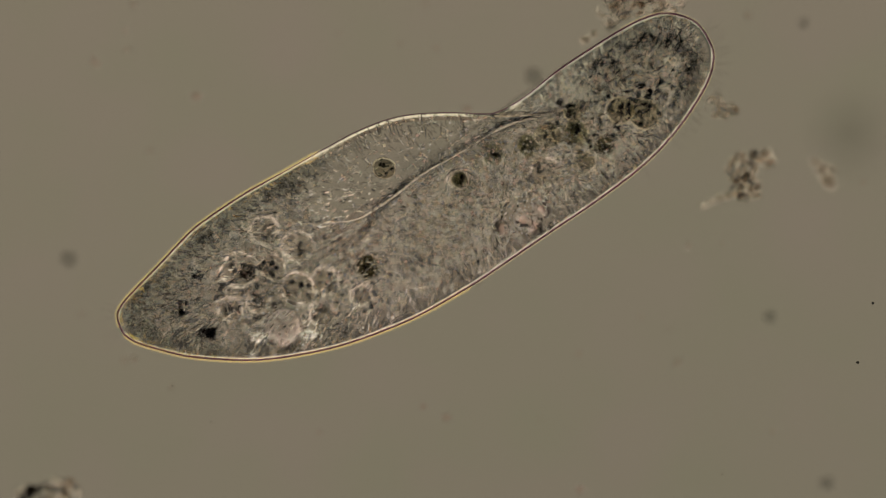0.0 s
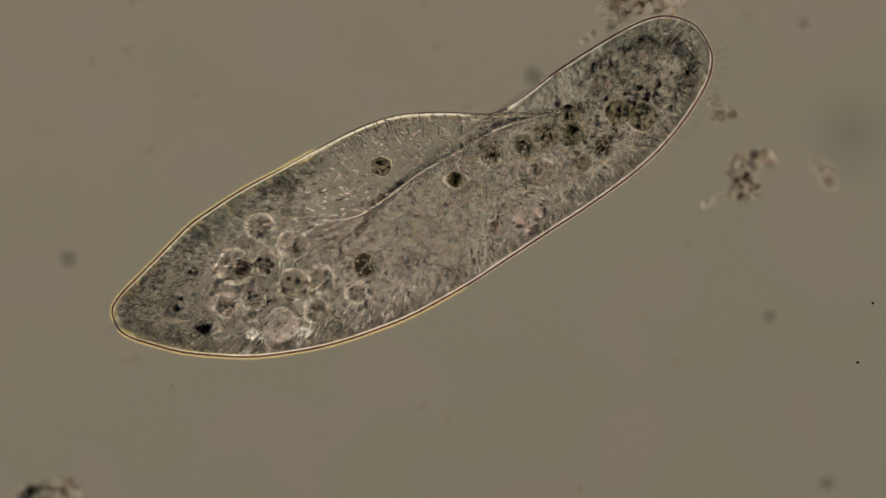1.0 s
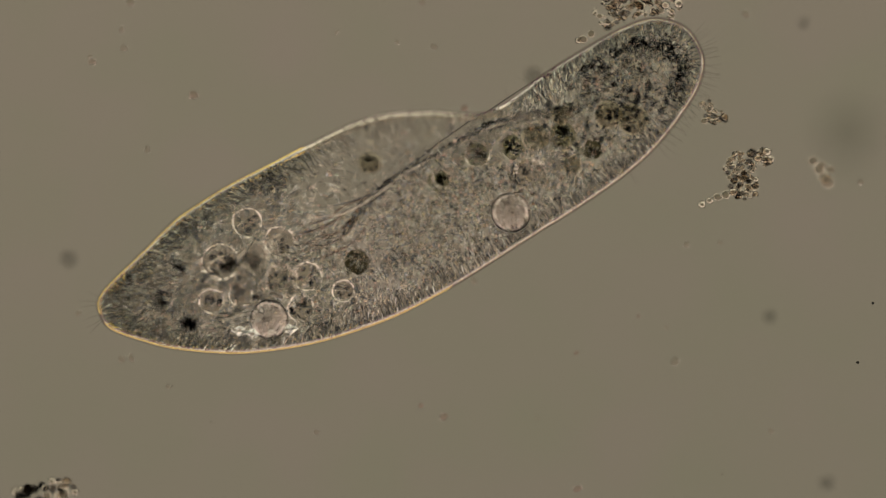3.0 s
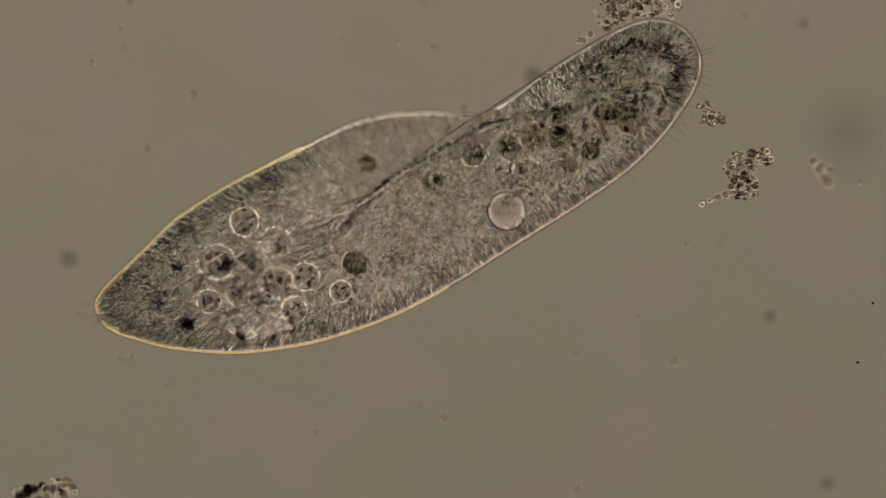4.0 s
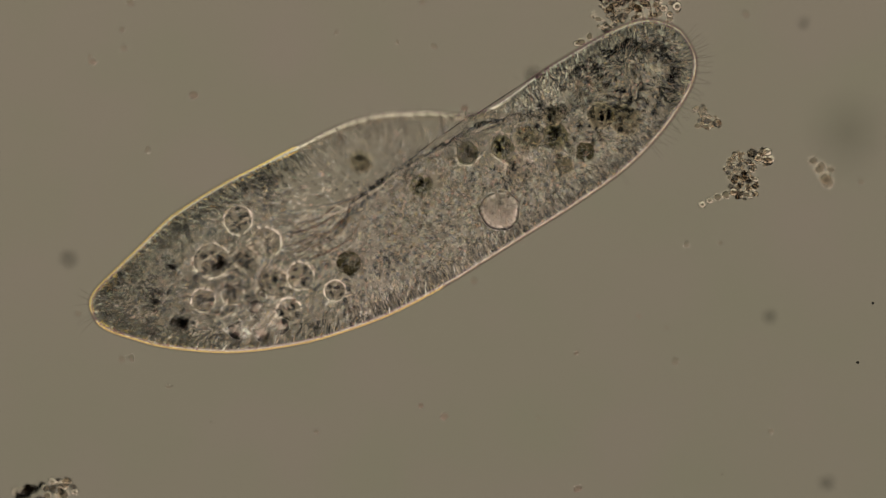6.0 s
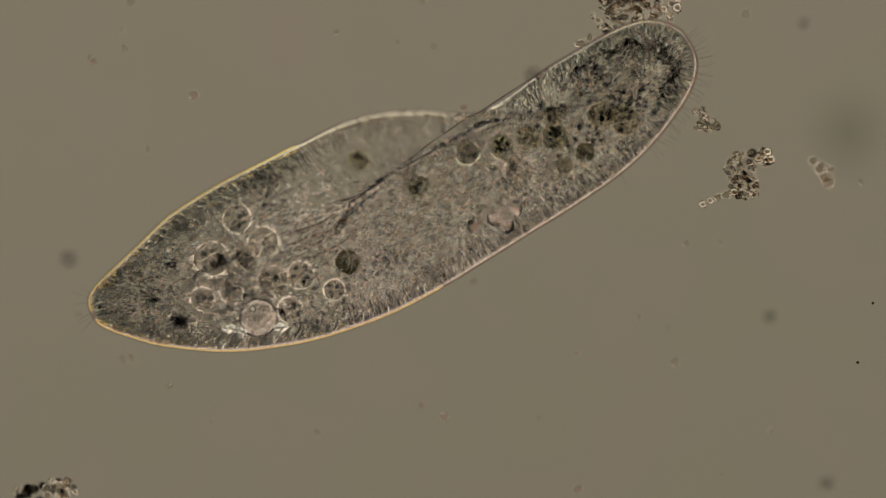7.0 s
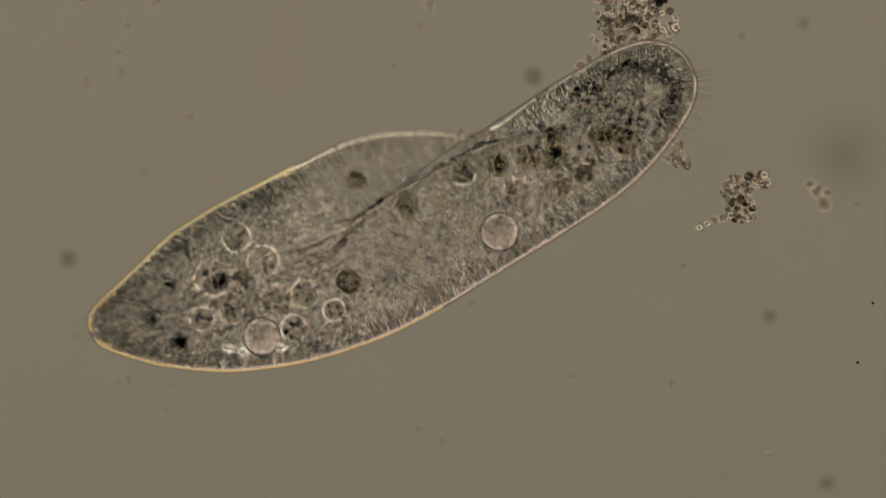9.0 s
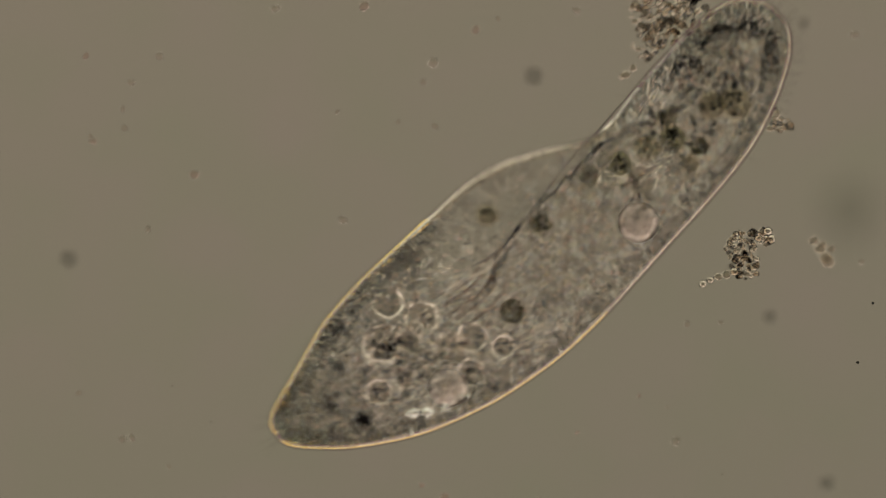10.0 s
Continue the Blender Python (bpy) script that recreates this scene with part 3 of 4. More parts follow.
def build_vacuoles():
    for x, y, z, r, grains, size, sort in VACUOLES:
        c = inside(x, y, z)
        rad = r * G
        v, f = blister(x * 0.37) if sort != "full" else ball(3, 0.1, x * 0.37)
        skin_m = M_MASS if sort == "full" else M_SKIN
        full_m = (M_FOOD, M_GREEN, M_GREEN, M_BROWN)
        me = mesh("food_vacuole", v * np.array([rad, rad * (0.92 + 0.16 * rng.random()), rad * (1.0 if sort == "ring" else 0.72)]), f.tolist(), skin_m)
        words = {"ring": "clear round food vacuole with a few dark grains", "full": "round food vacuole packed with dark olive matter",
                 "dark": "dark olive round food vacuole", "green": "food vacuole filled with fine yellow-green grains"}[sort]
        vac = child("food_vacuole", me, ciliate, Matrix.Translation(c), label=words)
        FOOD.append(vac)
        if sort in ("green", "dark"):
            v, f = ball(4, 0.12, x * 0.61)
            child("food_mass", mesh("food_mass", v * np.array([rad, rad, rad * 0.5]) * 0.84, f.tolist(), M_OLIVE if sort == "green" else M_BALL), vac, label="round olive mass of food")
            rad *= 0.8
        d = rng.normal(0, 1, (grains, 3))
        d /= np.linalg.norm(d, axis=1)[:, None]
        d *= (rng.random(grains) ** 0.33)[:, None] * (rad - size * UM) * 0.95
        d[:, 2] *= 0.6
        for p in d:
            granule("food_grain", (M_GREEN, M_PEA, M_FOOD)[int(rng.integers(0, 3))] if sort == "green" else full_m[int(rng.integers(0, 4))] if sort == "full" and grains > 20 else M_FOOD, vac, p, rng.uniform(0.6, 1.1) * size)
    for x, y, z, spread, grains, size in HEAPS:
        d = np.stack([rng.normal(0, spread * 0.55 * G, grains), rng.normal(0, spread * 0.55 * G, grains), rng.normal(0, 1.5 * UM, grains)], 1)
        for p in d:
            if not fits(x + p[0] / G, y - p[1] / G, z, 4):
                continue
            granule("loose_food_grain", M_BROWN, ciliate, inside(x, y, z) + Vector(p), rng.uniform(0.6, 1.1) * size)


def build_black_granules():
    """The few large black granules under the upper skin of the rear end."""
    for x, y, z, r in ((331, 575, 12, 2.0), (336, 570, 11, 1.2), (282, 536, 12, 1.0), (290, 520, 12, 0.8), (322, 566, -2, 1.1), (300, 466, -3, 1.3)):
        granule("black_granule", M_BLACK, ciliate, inside(x, y, z), r)


def wedge(span, rad, tall):
    """A sector of a flattened ball, its outer skin darker."""
    nl, nz = 9, 11
    bm = bmesh.new()
    grid = []
    for j in range(1, nz):
        e = -math.pi / 2 + math.pi * j / nz
        grid.append([bm.verts.new((rad * math.cos(e) ** 0.3 * math.cos(a), rad * math.cos(e) ** 0.3 * math.sin(a), tall * math.sin(e))) for a in np.linspace(-span / 2, span / 2, nl)])
    low, high = bm.verts.new((0, 0, -tall)), bm.verts.new((0, 0, tall))
    for a, b in zip(grid, grid[1:]):
        for i in range(nl - 1):
            bm.faces.new((a[i], a[i + 1], b[i + 1], b[i]))
    for i in range(nl - 1):
        bm.faces.new((low, grid[0][i + 1], grid[0][i]))
        bm.faces.new((high, grid[-1][i], grid[-1][i + 1]))
    me = bpy.data.meshes.new("lobe")
    bm.to_mesh(me)
    bm.free()
    me.materials.append(M_FLUID)
    me.materials.append(M_RIM)
    for p in me.polygons:
        p.use_smooth = len(p.vertices) < 5
        if len(p.vertices) == 4 and abs(p.center.z) < tall * 0.2:
            p.material_index = 1
    return me


# the two contractile vacuoles: twelve lobes each that close like fans when it empties
LOBES, HUBS = [], []


def build_pulsing(x, y, z, r, turn, bulbs):
    hub = new("contractile_vacuole")
    hub.parent = ciliate
    hub.matrix_basis = Matrix.Translation(inside(x, y, z))
    tagged(hub, label="round pale pink contractile vacuole")
    me = wedge(2 * math.pi / 12 * 1.0, r * G, r * G * 0.3)
    lobes = []
    for i in range(12):
        lobe = child("lobe", me, hub)
        bx, by, way = bulbs[i // 3]
        j = i % 3 - 1
        m = pose(bx * G, -by * G, j * r * G * 0.3) @ pose(0, 0, 0, 0, 0, way + 50 * j) @ pose(-0.6 * r * G, 0, 0)
        lobes.append((lobe, pose(0, 0, 0, 0, 0, i * 30 + turn), m))
    LOBES.append(lobes)
    HUBS.append((hub, x, y, z))


def build_folds():
    """The lips of the mouth groove and the lines of the gullet."""
    def ridge(name, knots, thick, material, label=""):
        line = smooth_line(knots, 90)
        pts = [inside(*q) for q in line]
        t = np.linspace(0, 1, 90)
        child(name, mesh(name, *tube(pts, thick * UM * np.minimum(1, 6 * np.minimum(t, 1 - t) + 0.15), 4 if material is M_UPLIP else 10), material, material is not M_UPLIP), ciliate, label=label)
    ridge("groove_lip", [(556, 371, -2), (600, 363, -3), (650, 345, -3), (690, 313, -3), (740, 277, -3), (796, 238, -3), (854, 200, -3), (905, 166, -4), (960, 130, -4)], 0.22, M_LIP, "thin dark lip of the mouth groove")
    ridge("upper_lip", [(540, 388, 11), (600, 380, 12), (655, 350, 12.5), (710, 310, 12.5), (765, 279, 12), (850, 233, 11.5), (905, 215, 11), (1010, 193, 9)], 0.28, M_UPLIP, "pale upper lip of the mouth groove")
    line = smooth_line([(600, 412, -4), (630, 378, -4), (660, 345, -4), (710, 306, -3), (765, 275, -3), (850, 231, -4), (905, 213, -4), (990, 197, -4)], 520)
    for material, count, label in ((M_SEAM, 330, "dark rough seam of the mouth groove"), (M_DROP, 170, "clear beads along the seam of the mouth groove")):
        pick = line[(520 * rng.random(count) ** 0.7).astype(int)] + np.stack([rng.normal(0, 3.3, count), rng.normal(0, 3.3, count), rng.normal(0, 1.2, count)], 1)
        v, f = scatter(LUMP2[0], [inside(*q) for q in pick], np.stack([rng.uniform(0.35, 0.75, count)] * 3, 1) * UM)
        child("groove_seam", mesh("groove_seam", v, f, material), ciliate, label=label, kind="stuff")
    ridge("radial_canal", [(740, 412, 4), (790, 407, 5), (835, 404, 4), (868, 393, 2)], 0.5, M_FOLD, "pale canal leading to a contractile vacuole")
    ridge("radial_canal", [(905, 345, 0), (915, 325, 2), (935, 312, 3)], 0.5, M_FOLD)
    ridge("gullet_wall", [(508, 440, -3), (545, 428, -4), (590, 412, -4), (615, 392, -3), (632, 362, -2), (650, 345, -2)], 0.6, M_WAVE)
    ridge("gullet_wall", [(540, 462, -4), (590, 446, -4), (628, 420, -4), (645, 392, -4)], 0.5, M_WAVE)
    ridge("gullet_wall", [(545, 398, -3), (575, 388, -4), (602, 368, -4), (640, 352, -4)], 0.45, M_WAVE)
    ridge("gullet_wall", [(515, 418, -3), (550, 408, -4), (580, 396, -4), (604, 376, -5)], 0.6, M_WAVE)
    ridge("gullet_wall", [(530, 450, -4), (575, 432, -5), (610, 410, -5), (628, 384, -6)], 0.6, M_WAVE)


def build_needles():
    for x, y in ((898, 309), (905, 310)):
        d = Vector((math.cos(radians(80)), math.sin(radians(80)), 0)) * 3.6 * UM
        v, f = rods([-d], [d], 0.26 * UM, 6, 1.0)
        child("crystal_needle", mesh("crystal_needle", v, f, M_NEEDLE, False), ciliate, Matrix.Translation(inside(x, y, -4)), label="dark reddish crystal needle")


def build_glints():
    """Sharp bright facets added as white glints beside the rear contractile vacuole."""
    v = np.array([(1, 0, 0), (0, 1, 0), (-1, 0, 0), (0, -1, 0), (0, 0, 1.0), (0, 0, -1.0)], float)
    f = [(0, 1, 4), (1, 2, 4), (2, 3, 4), (3, 0, 4), (1, 0, 5), (2, 1, 5), (3, 2, 5), (0, 3, 5)]
    for x, y, z, r, long in GLINTS:
        me = mesh("glint_facet", v * np.array([r * G * long, r * G, r * G]), f, M_GLINT, False)
        child("glint_facet", me, ciliate, Matrix.Translation(inside(x, y, z)) @ pose(0, 0, 0, 0, 0, x * 7 % 40 - 10), label="clear facet added for a white glint of the contractile vacuole")


def build_outline():
    """The rim's dark refraction line, an added thread that stands off it above the waist of the body."""
    s, n, os_, on_ = rim_frames(420)
    pts = along(s + os_ * 0.2, n + on_ * 0.2, 12.5 + 0 * s)
    lobe = np.flatnonzero(rise(s, n) > 0.8)
    run = np.concatenate([pts[lobe[-1] + 1:], pts[:lobe[0]]])
    fine = np.concatenate([pts[lobe], pts[lobe[-1] + 1:lobe[-1] + 2]])
    child("rim_outline", mesh("rim_outline", *tube(fine, np.full(len(fine), 0.12 * UM), 6), M_OUTLINE), ciliate, label="very thin thread added for the dark refraction line above the lobe")
    thick = 0.37 * UM * np.clip(np.minimum(np.arange(len(run)), np.arange(len(run))[::-1]) / 20, 0.45, 1)
    child("rim_outline", mesh("rim_outline", *tube(run, thick, 6), M_OUTLINE), ciliate, label="thin purplish thread added for the dark refraction line round the rim")


def build_rim_light():
    """Prism threads added round the waist: the pellicle edge's yellowish light, put into shape and tint."""
    s, n, os_, on_ = rim_frames(500)
    pts = along(s - os_ * 0.35, n - on_ * 0.35, -6.5 + 0 * s)
    lobe = (rise(s, n) > 0.4)
    first, last = np.flatnonzero(lobe)[[0, -1]]
    warm = int(np.argmax(s > 118))
    bare = int(np.argmax((s < 203) & (np.arange(len(s)) > np.argmax(s))))
    for run, material, label in ((pts[:warm + 1], M_RIM_LIGHT_WARM, "added clear thread that puts an orange-yellow light on the pellicle's edge"), (pts[warm:bare], M_RIM_LIGHT, "added clear thread that puts a cream light on the pellicle's edge"),
                                 (pts[last - 2:], M_RIM_LIGHT_WARM, "added clear thread that puts an orange-yellow light on the pellicle's edge")):
        thick = (1.0 if material is M_RIM_LIGHT_WARM else 0.62) * UM * np.clip(np.minimum(np.arange(len(run)), np.arange(len(run))[::-1]) / 3 + 0.4, 0.1, 1)
        child("rim_light_thread", mesh("rim_light_thread", *tube(run, thick, 4), material, False), ciliate, label=label)
    # tubes added for the pale band of light along the lobe
    soft = along(s - os_ * 1.3, n - on_ * 1.3, -1.0 + rise(s, n))[first - 8:last + 8]
    thick = 1.2 * UM * np.clip(np.minimum(np.arange(len(soft)), np.arange(len(soft))[::-1]) / 14, 0.1, 1)
    child("lobe_edge_light", mesh("lobe_edge_light", *tube(soft, thick, 4), M_EDGE, False), ciliate, label="added clear tube that brightens the lobe's edge beside the mouth")
    tail = [inside(*q) for q in smooth_line([(842, 206, 12), (880, 205, 11), (920, 205, 10), (960, 202, 9), (1000, 194, 7)], 40)]
    thick = 0.88 * UM * np.clip(np.arange(40)[::-1] / 25, 0.1, 1)
    child("lobe_edge_light", mesh("lobe_edge_light", *tube(tail, thick, 10), M_FOLD), ciliate, label="added clear tube that carries the lobe's pale bright edge over the front half")


build_outline()
build_rim_light()
build_trichocysts()
build_cilia()
build_grains()
build_cortex()
build_dark_granules()
build_vacuoles()
build_black_granules()
build_pulsing(472, 567, -6, 34, 10, ((37, 12, 10), (-7, -18, 110), (-39, 21, 200), (4, 25, 290)))
build_pulsing(893, 372, -3, 35, 25, ((27, -3, 20), (-43, 28, 170), (-8, 14, 235), (12, 26, 310)))
build_folds()
build_needles()
build_glints()


# ---------------------------------------------------------------- detritus and specks in the water
BEADS = {}


def bead_mesh(kind, i):
    key = (kind.name, i)
    if key not in BEADS:
        v, f = ball(2, 0.3, 2.3 * i)
        BEADS[key] = mesh("bead", v, f.tolist(), kind)
    return BEADS[key]


FLOOR = -30.0
BASES = {}


def clump(name, beads, label, material=None, dark=()):
    """A clump of beads: right, down, radius (divisions), height of the centre over the slide (micrometres)."""
    x0, y0 = beads[0][0], beads[0][1]
    base = on(x0, y0, FLOOR)
    top = new(name)
    BASES[top.name] = (x0, y0)
    top.matrix_basis = Matrix.Translation(base)
    tagged(top, label, "detritus")
    for i, (x, y, r, h) in enumerate(beads):
        kind = M_BLACK if (x, y) in dark else M_DARK if i in dark else (material or (M_CRUMB if i % 9 == 5 else M_BEAD if i % 5 < 3 else M_BEAD_DULL))
        m = Matrix.Translation(on(x, y, FLOOR + max(h + 9, r * G / UM)) - base) @ Matrix.Diagonal((r * G, r * G * rng.uniform(0.75, 1), r * G * 0.85, 1))
        child("bead", bead_mesh(kind, i % 3), top, m)
    return top


def heap(cx, cy, rx, ry, count, r0, r1, low, high, clear_of_body=False):
    out = []
    for _ in range(count):
        a, q = rng.uniform(0, 2 * math.pi), math.sqrt(rng.random())
        x, y, r, h = cx + rx * q * math.cos(a), cy + ry * q * math.sin(a), rng.uniform(r0, r1), rng.uniform(low, high)
        if not (clear_of_body and fits(x, y, 0, -1 - r / 5)):
            out.append((x, y, r, h))
    return out


clump_mid = clump("detritus_clump", heap(1308, 296, 28, 27, 85, 2.5, 5.5, 12, 17) + heap(1318, 330, 25, 24, 85, 2.5, 5.5, 12, 17) + heap(1345, 280, 22, 14, 16, 4, 9, 10, 18)
                  + [(1243, 362, 7, 11), (1256, 355, 7, 12), (1270, 349, 8, 11), (1285, 345, 8, 12), (1299, 340, 9, 12)],
                  "brown clump of clear beads with a trailing chain, on the slide")
clump_pale = clump("detritus_chain", [(1440, 285, 9, 3), (1450, 300, 10, 3), (1460, 315, 11, 3), (1466, 322, 12, 3), (1455, 292, 8, 4), (1470, 300, 8, 3)],
                   "pale chain of clear beads on the slide", M_BEAD_DULL)
clump_small = clump("detritus_clump", heap(1245, 193, 11, 12, 14, 3, 6, 8, 20) + heap(1260, 211, 22, 11, 28, 3, 6, 8, 20) + [(1276, 213, 8, 17), (1240, 218, 6, 17)],
                    "small brown clump of beads beside the ciliate")
DARKEST = [(1158, -52), (1166, -44), (1174, -52), (1180, -40), (1170, -34)]     # the heap's black crumbs
clump_top = clump("detritus_clump", heap(1105, 22, 58, 36, 150, 3, 7, 6, 20, True) + heap(1182, 6, 22, 30, 26, 4, 9, 8, 20, True) + heap(1112, -30, 56, 34, 105, 3.5, 8, 6, 20) + [(1158, -52, 10, 14), (1166, -44, 9, 15), (1174, -52, 10, 13), (1180, -40, 8, 14), (1170, -34, 8, 15)]
                  + [(1030, 72, 9, 16), (1045, 62, 7, 16), (1022, 74, 6, 14)],
                  "large brown heap of beads touching the ciliate's front end", dark=DARKEST)
clump_low = clump("detritus_clump", heap(52, 882, 34, 18, 16, 6, 11, 2, 10) + heap(105, 872, 28, 26, 22, 5, 9, 2, 10) + [(60, 866, 9, 4), (46, 875, 10, 5), (74, 860, 7, 4), (34, 880, 9, 4)],
                  "dark blurred clump of beads on the slide", dark=(0, 1, 2, 4, 6, (60, 866), (46, 875), (74, 860), (34, 880)))


def specks():
    """Single small cells and crumbs spread over the slide."""
    pale = [(163, 109, 8), (158, 100, 5), (215, 52, 6), (218, 85, 7), (342, 168, 8), (595, 57, 5), (703, 75, 5), (768, 82, 7), (822, 192, 7), (215, 636, 7), (232, 634, 8),
            (297, 685, 5), (785, 738, 8), (1195, 640, 8), (1215, 433, 6), (1275, 430, 5), (1022, 866, 8), (1365, 763, 6), (838, 497, 7), (560, 765, 5), (1020, 625, 5),
            (260, 265, 7), (1320, 25, 8), (1524, 322, 6), (745, 718, 5), (952, 740, 4), (1180, 580, 4), (137, 555, 6),
            (643, -130, 9), (765, -30, 9), (1020, -122, 9), (1512, -80, 9), (150, -42, 7), (280, -42, 8), (230, 5, 7), (485, -126, 9), (840, -88, 9), (880, -108, 6), (605, 248, 8), (748, 4, 6), (1130, 560, 4)]
    for i, (x, y, r) in enumerate(pale):
        m = Matrix.Translation(on(x, y, FLOOR + 11 + (i * 7) % 9)) @ pose(0, 0, 0, 0, 0, i * 47) @ Matrix.Diagonal((r * G, r * G * (0.6 + 0.08 * (i % 5)), r * G * 0.7, 1))
        ob = new("speck", bead_mesh(M_ROSE if i % 4 == 0 else M_PALE, i % 3))
        ob.matrix_basis = m
        tagged(ob, "tiny pale speck drifting in the water film", "speck", "specks in the water")


specks()

# dust on the lens side of the microscope: it keeps its place in the field of view
DUST = []


def dust(x, y, r, h, material, label):
    ob = new("dust_speck", mesh("dust_speck", LUMP2[len(DUST) % 3][0] * r * G * np.array([1, 1, 0.4]), LUMP2[len(DUST) % 3][1].tolist(), material))
    tagged(ob, label, "dust", "dust on the lens")
    p = on(x, y, h)
    ob.matrix_basis = Matrix.Translation(p)
    DUST.append((ob, p))


for x, y, r in ((1545, 537, 2.2), (1518, 642, 2.5), (305, 683, 1.6), (373, 747, 1.5), (1278, 840, 1.5)):
    dust(x, y, r, FOCUS / UM, M_DUST if r > 2 else M_HAZE, "tiny sharp black dust speck on the lens")
for x, y, r in ((120, 458, 15), (945, 133, 16)):
    dust(x, y, r, -36, M_HAZE, "soft dark dust speck on the lens")
for x, y, r in ((1465, 856, 12), (1364, 560, 11), (1424, 40, 9)):
    dust(x, y, r, -40, M_HAZE, "faint soft dust speck on the lens")

smear = new("smear", mesh("smear", LUMP2[1][0] * 46 * G * np.array([1, 1.25, 0.02]), LUMP2[1][1].tolist(), M_SMEAR))
smear.location = on(1512, 232, -181)
tagged(smear, "faint grey smear on the underside of the glass slide", "smear")


# ---------------------------------------------------------------- what moves
# the ciliate: seconds, divisions right and down, degrees of turn, micrometres of rise
GLIDE = [(0.0, 34.6, 5.1, 1.92), (0.5, 31.9, 4.0, 1.44), (1.0, 28.0, 2.7, 1.1), (1.5, 19.1, 0.0, 0.78), (2.0, 16.0, 1.0, 0.5), (2.5, 10.9, -0.8, 0.17), (4.0, 2.9, -0.4, 0.0), (4.5, 0, 0, 0),
         (5.0, -3.1, -0.4, -0.12), (5.5, -5.5, -0.9, -0.17), (7.0, -7.6, -2.4, -0.44), (7.5, -11.9, -5.5, -0.8), (8.0, -16.7, -3.6, -0.93), (8.5, -17.3, -0.7, -0.85), (8.8, -14.7, 5.3, -0.9),
         (9.0, -8.0, 33.4, -0.5), (9.2, 26.5, 55.2, 0.9, 2), (9.3, 58.5, 73.5, 2.5, 4), (9.5, 120.2, 113.0, 7.3, 5),
         (9.7, 175.5, 117.5, 10.1, 5), (10.0, 252.0, 92.5, 15.6, 5)]


def stage_at(t):
    ts = [r[0] for r in STAGE]
    return np.interp(t, ts, [r[1] for r in STAGE]), np.interp(t, ts, [r[2] for r in STAGE])


def drift(ob, x0, y0, z, rows):
    """Keys a thing on the slide from rows of seconds, divisions right and down in the field, turn and rise."""
    out = []
    for t, x, y, turn, *lift in rows:
        sx, sy = stage_at(t)
        p = on(x0 + x - sx, y0 + y - sy, z + (lift[0] if lift else 0))
        out.append((t, pose(p.x, p.y, p.z, 0, 0, turn)))
    walk(ob, out)


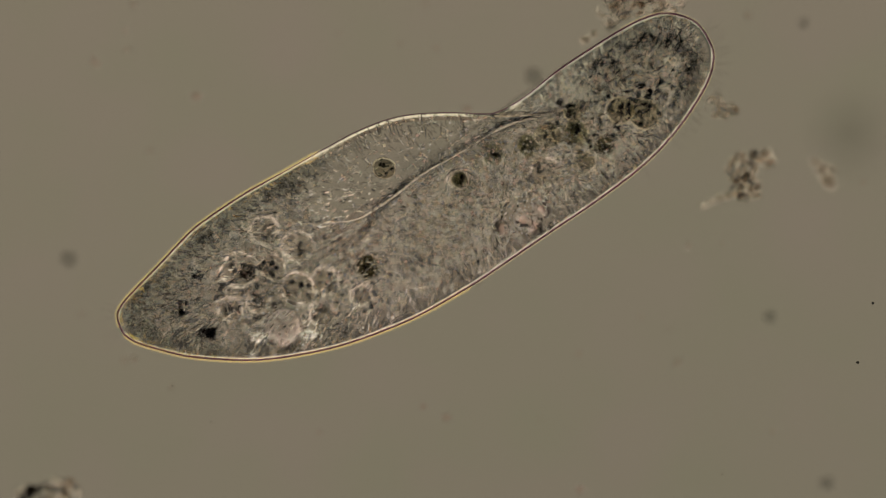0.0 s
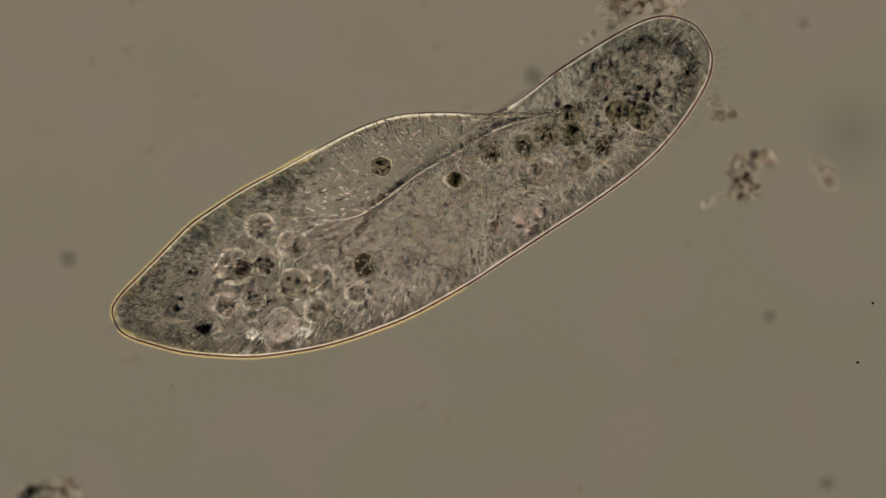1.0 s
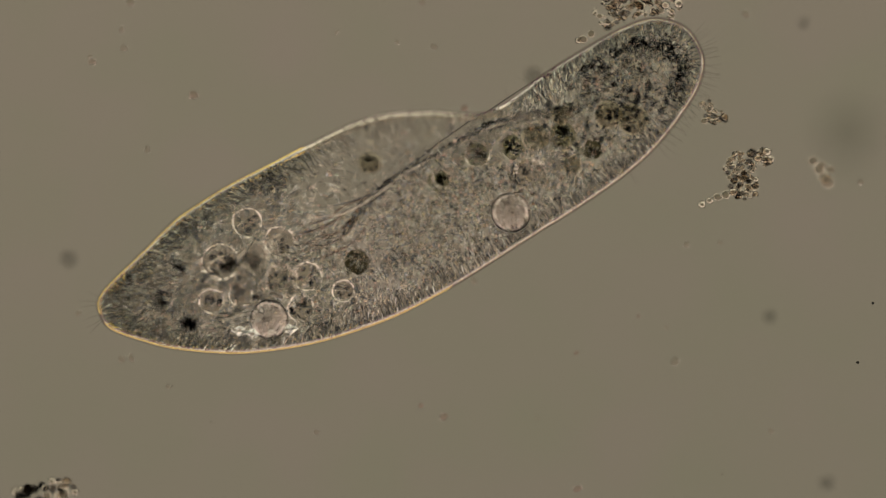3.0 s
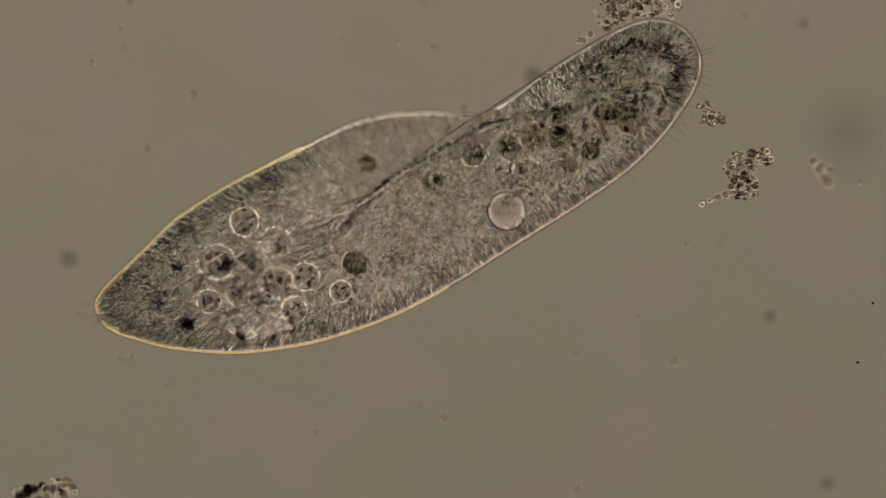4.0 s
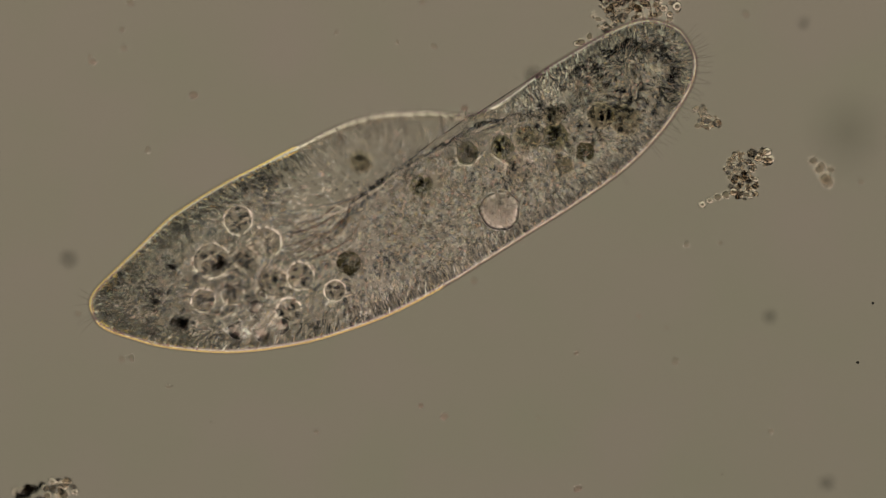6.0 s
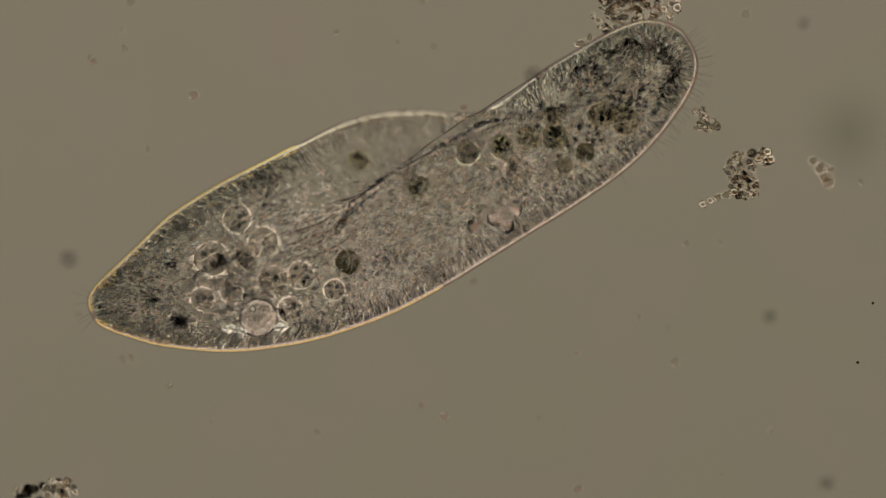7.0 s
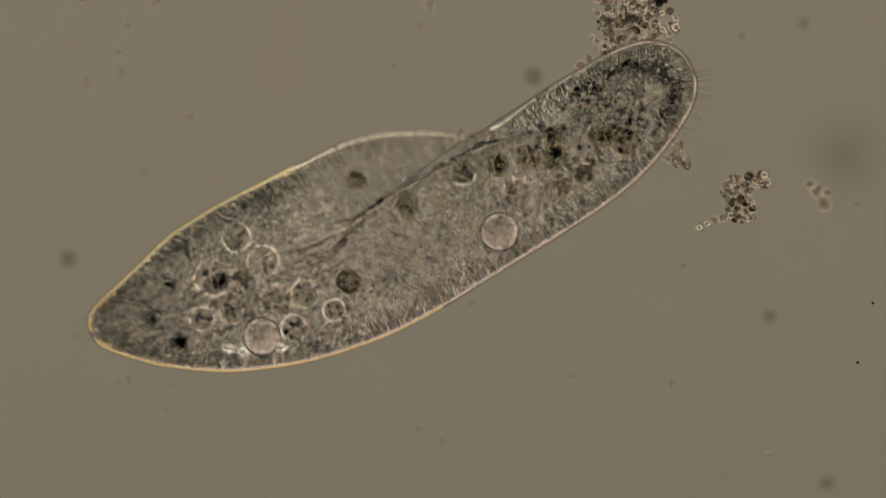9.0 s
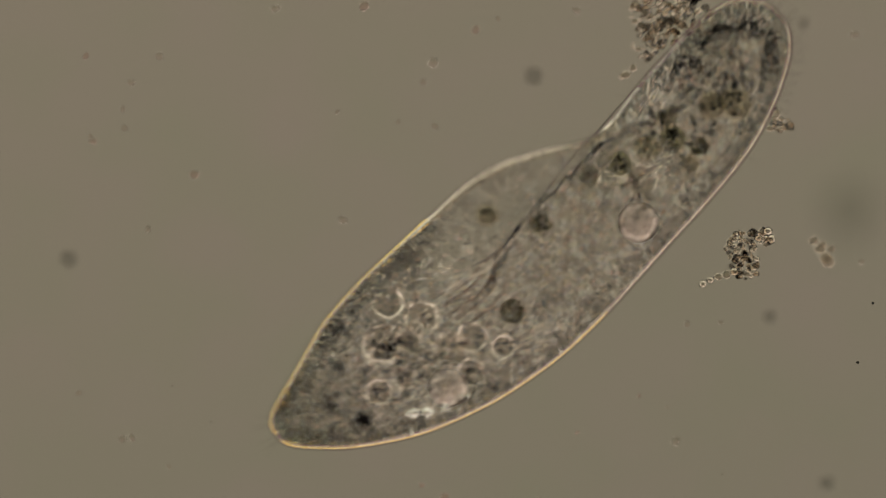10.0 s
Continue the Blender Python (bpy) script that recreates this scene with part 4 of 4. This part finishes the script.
def motions():
    drift(ciliate, *PIVOT, 0, GLIDE)
    for ob, p in DUST:
        walk(ob, lens_rows(p.x, p.y, p.z))
    drift(clump_small, *BASES[clump_small.name], FLOOR, [(0, 24, -15, 8), (1.0, 21, -9, 6), (1.5, 14, -8, 4), (2.5, 8, -5, 2), (4.5, 0, 0, 0), (5.5, -4, 3, 0), (7.0, -6, 9, -3), (8.0, -14, 13, -5),
                                            (8.5, -15, 19, -6), (9.0, -52, 70, -25), (9.4, 20, 105, -25), (9.5, 42, 97, -20), (10.0, 123, 10, 0)])
    drift(clump_top, *BASES[clump_top.name], FLOOR, [(0, 6, -4, 1), (1.0, 6, -4, 1), (2.5, 2, -3, 0), (4.5, 0, 0, 0), (5.5, -1, 2, 0), (7.0, -1, 5, 0), (8.0, -5, 9, 0), (8.5, -6, 12, 0), (9.0, -4, 42, 1),
                                         (9.3, 2, 75, 3), (9.5, 8, 103, 5), (9.7, 25, 95, 7), (10.0, 62, 50, 10)])
    # vacuoles carried round slowly by the streaming cytoplasm: divisions from their place at 4.5 s
    def stream(i, *rows):
        x, y, z = VACUOLES[i][:3]
        walk(FOOD[i], [(t, Matrix.Translation(inside(x + dx, y + dy, z))) for t, dx, dy in rows])
    stream(0, (0, 6, 0), (2.5, 4, 0), (4.5, 0, 0), (7.5, 3, -1), (8.8, 4, -2), (9.5, 13, -7), (10, 16, -10))
    stream(1, (0, 6, -3), (2.5, 4, 0), (4.5, 0, 0), (7.5, -10, 3), (9.5, -10, -1), (10, -8, -3))
    stream(2, (0, 0, 4), (2.5, -1, 4), (4.5, -2, 1), (7.5, -5, 0), (10, -6, -5))
    stream(3, (0, -2, -5), (2.5, 2, -8), (4.5, -4, -4), (7.5, 2, -5), (8.8, 6, -5), (9.5, 14, -6), (10, 20, -11))
    stream(4, (0, 0, 0), (4.5, 0, 0), (7.5, 4, 0), (10, 14, -6))
    stream(5, (0, 12, -3), (2.5, 10, -3), (4.5, -1, 1), (7.5, 7, 3), (10, 16, -5))
    stream(9, (0, -12, -2), (1.5, -8, -2), (2.5, -3, -3), (4.5, 0, 0), (7.5, -2, -1), (9.5, 1, -3), (10, 7, -8))
    stream(10, (0, 0, 4), (2.5, 0, 1), (4.5, 0, 0), (7.5, -7, -3), (9.5, -11, -5), (10, -12, -5))
    stream(11, (0, 22, -7), (2.5, 12, -4), (4.5, 0, 0), (7.5, -19, 7), (9.5, -35, 5), (10, -37, 0))
    stream(12, (0, 8, 1), (2.5, 6, 1), (4.5, 1, 0), (7.5, 0, -2), (9.5, -7, -5), (10, -7, -10))
    stream(13, (0, 10, 0), (2.5, 8, 0), (4.5, 3, 0), (7.5, -1, -2), (9.5, -8, -5), (10, -8, -3))
    stream(14, (0, -3, -3), (2.5, -1, -3), (4.5, -1, -1), (7.5, 0, 0), (9.5, -5, 2), (10, -11, -2))
    stream(17, (0, 4, 8), (2.5, 4, 8), (4.5, 0, 3), (7.5, -4, 0), (9.5, -9, 5), (10, -14, -5))
    for (hub, x, y, z), rows in zip(HUBS, (((0, -13, 2), (1.5, -5, 0), (2.5, -3, -2), (7.5, -6, -2), (8.8, -2, -3), (9.5, 11, -9), (10, 15, -9)),
                                           ((0, 4, 5), (2.5, 4, 5), (5, -2, 0), (8.8, -2, 2), (9.5, -1, 4), (10, -4, -5)))):
        walk(hub, [(t, Matrix.Translation(inside(x + dx, y + dy, z))) for t, dx, dy in rows])
    for ob, p, turn, phase, swing in CILIA:
        walk(ob, [(t / 2, Matrix.Translation(Vector(p)) @ pose(0, 0, 0, 0, 0, turn + swing * math.sin(phase + 2.6 * t))) for t in range(21)])
    full, shut = ((0, 0), (3.0, 0), (3.5, 1), (6.0, 1), (6.7, 0), (10, 0)), ((0, 1), (1.0, 1), (1.9, 0), (5.9, 0), (6.5, 1), (8.3, 1), (8.65, 0), (10, 0))
    for lobes, rows in zip(LOBES, (full, shut)):
        for lobe, wide, close in lobes:
            walk(lobe, [(t, wide.lerp(close, k)) for t, k in rows])


motions()
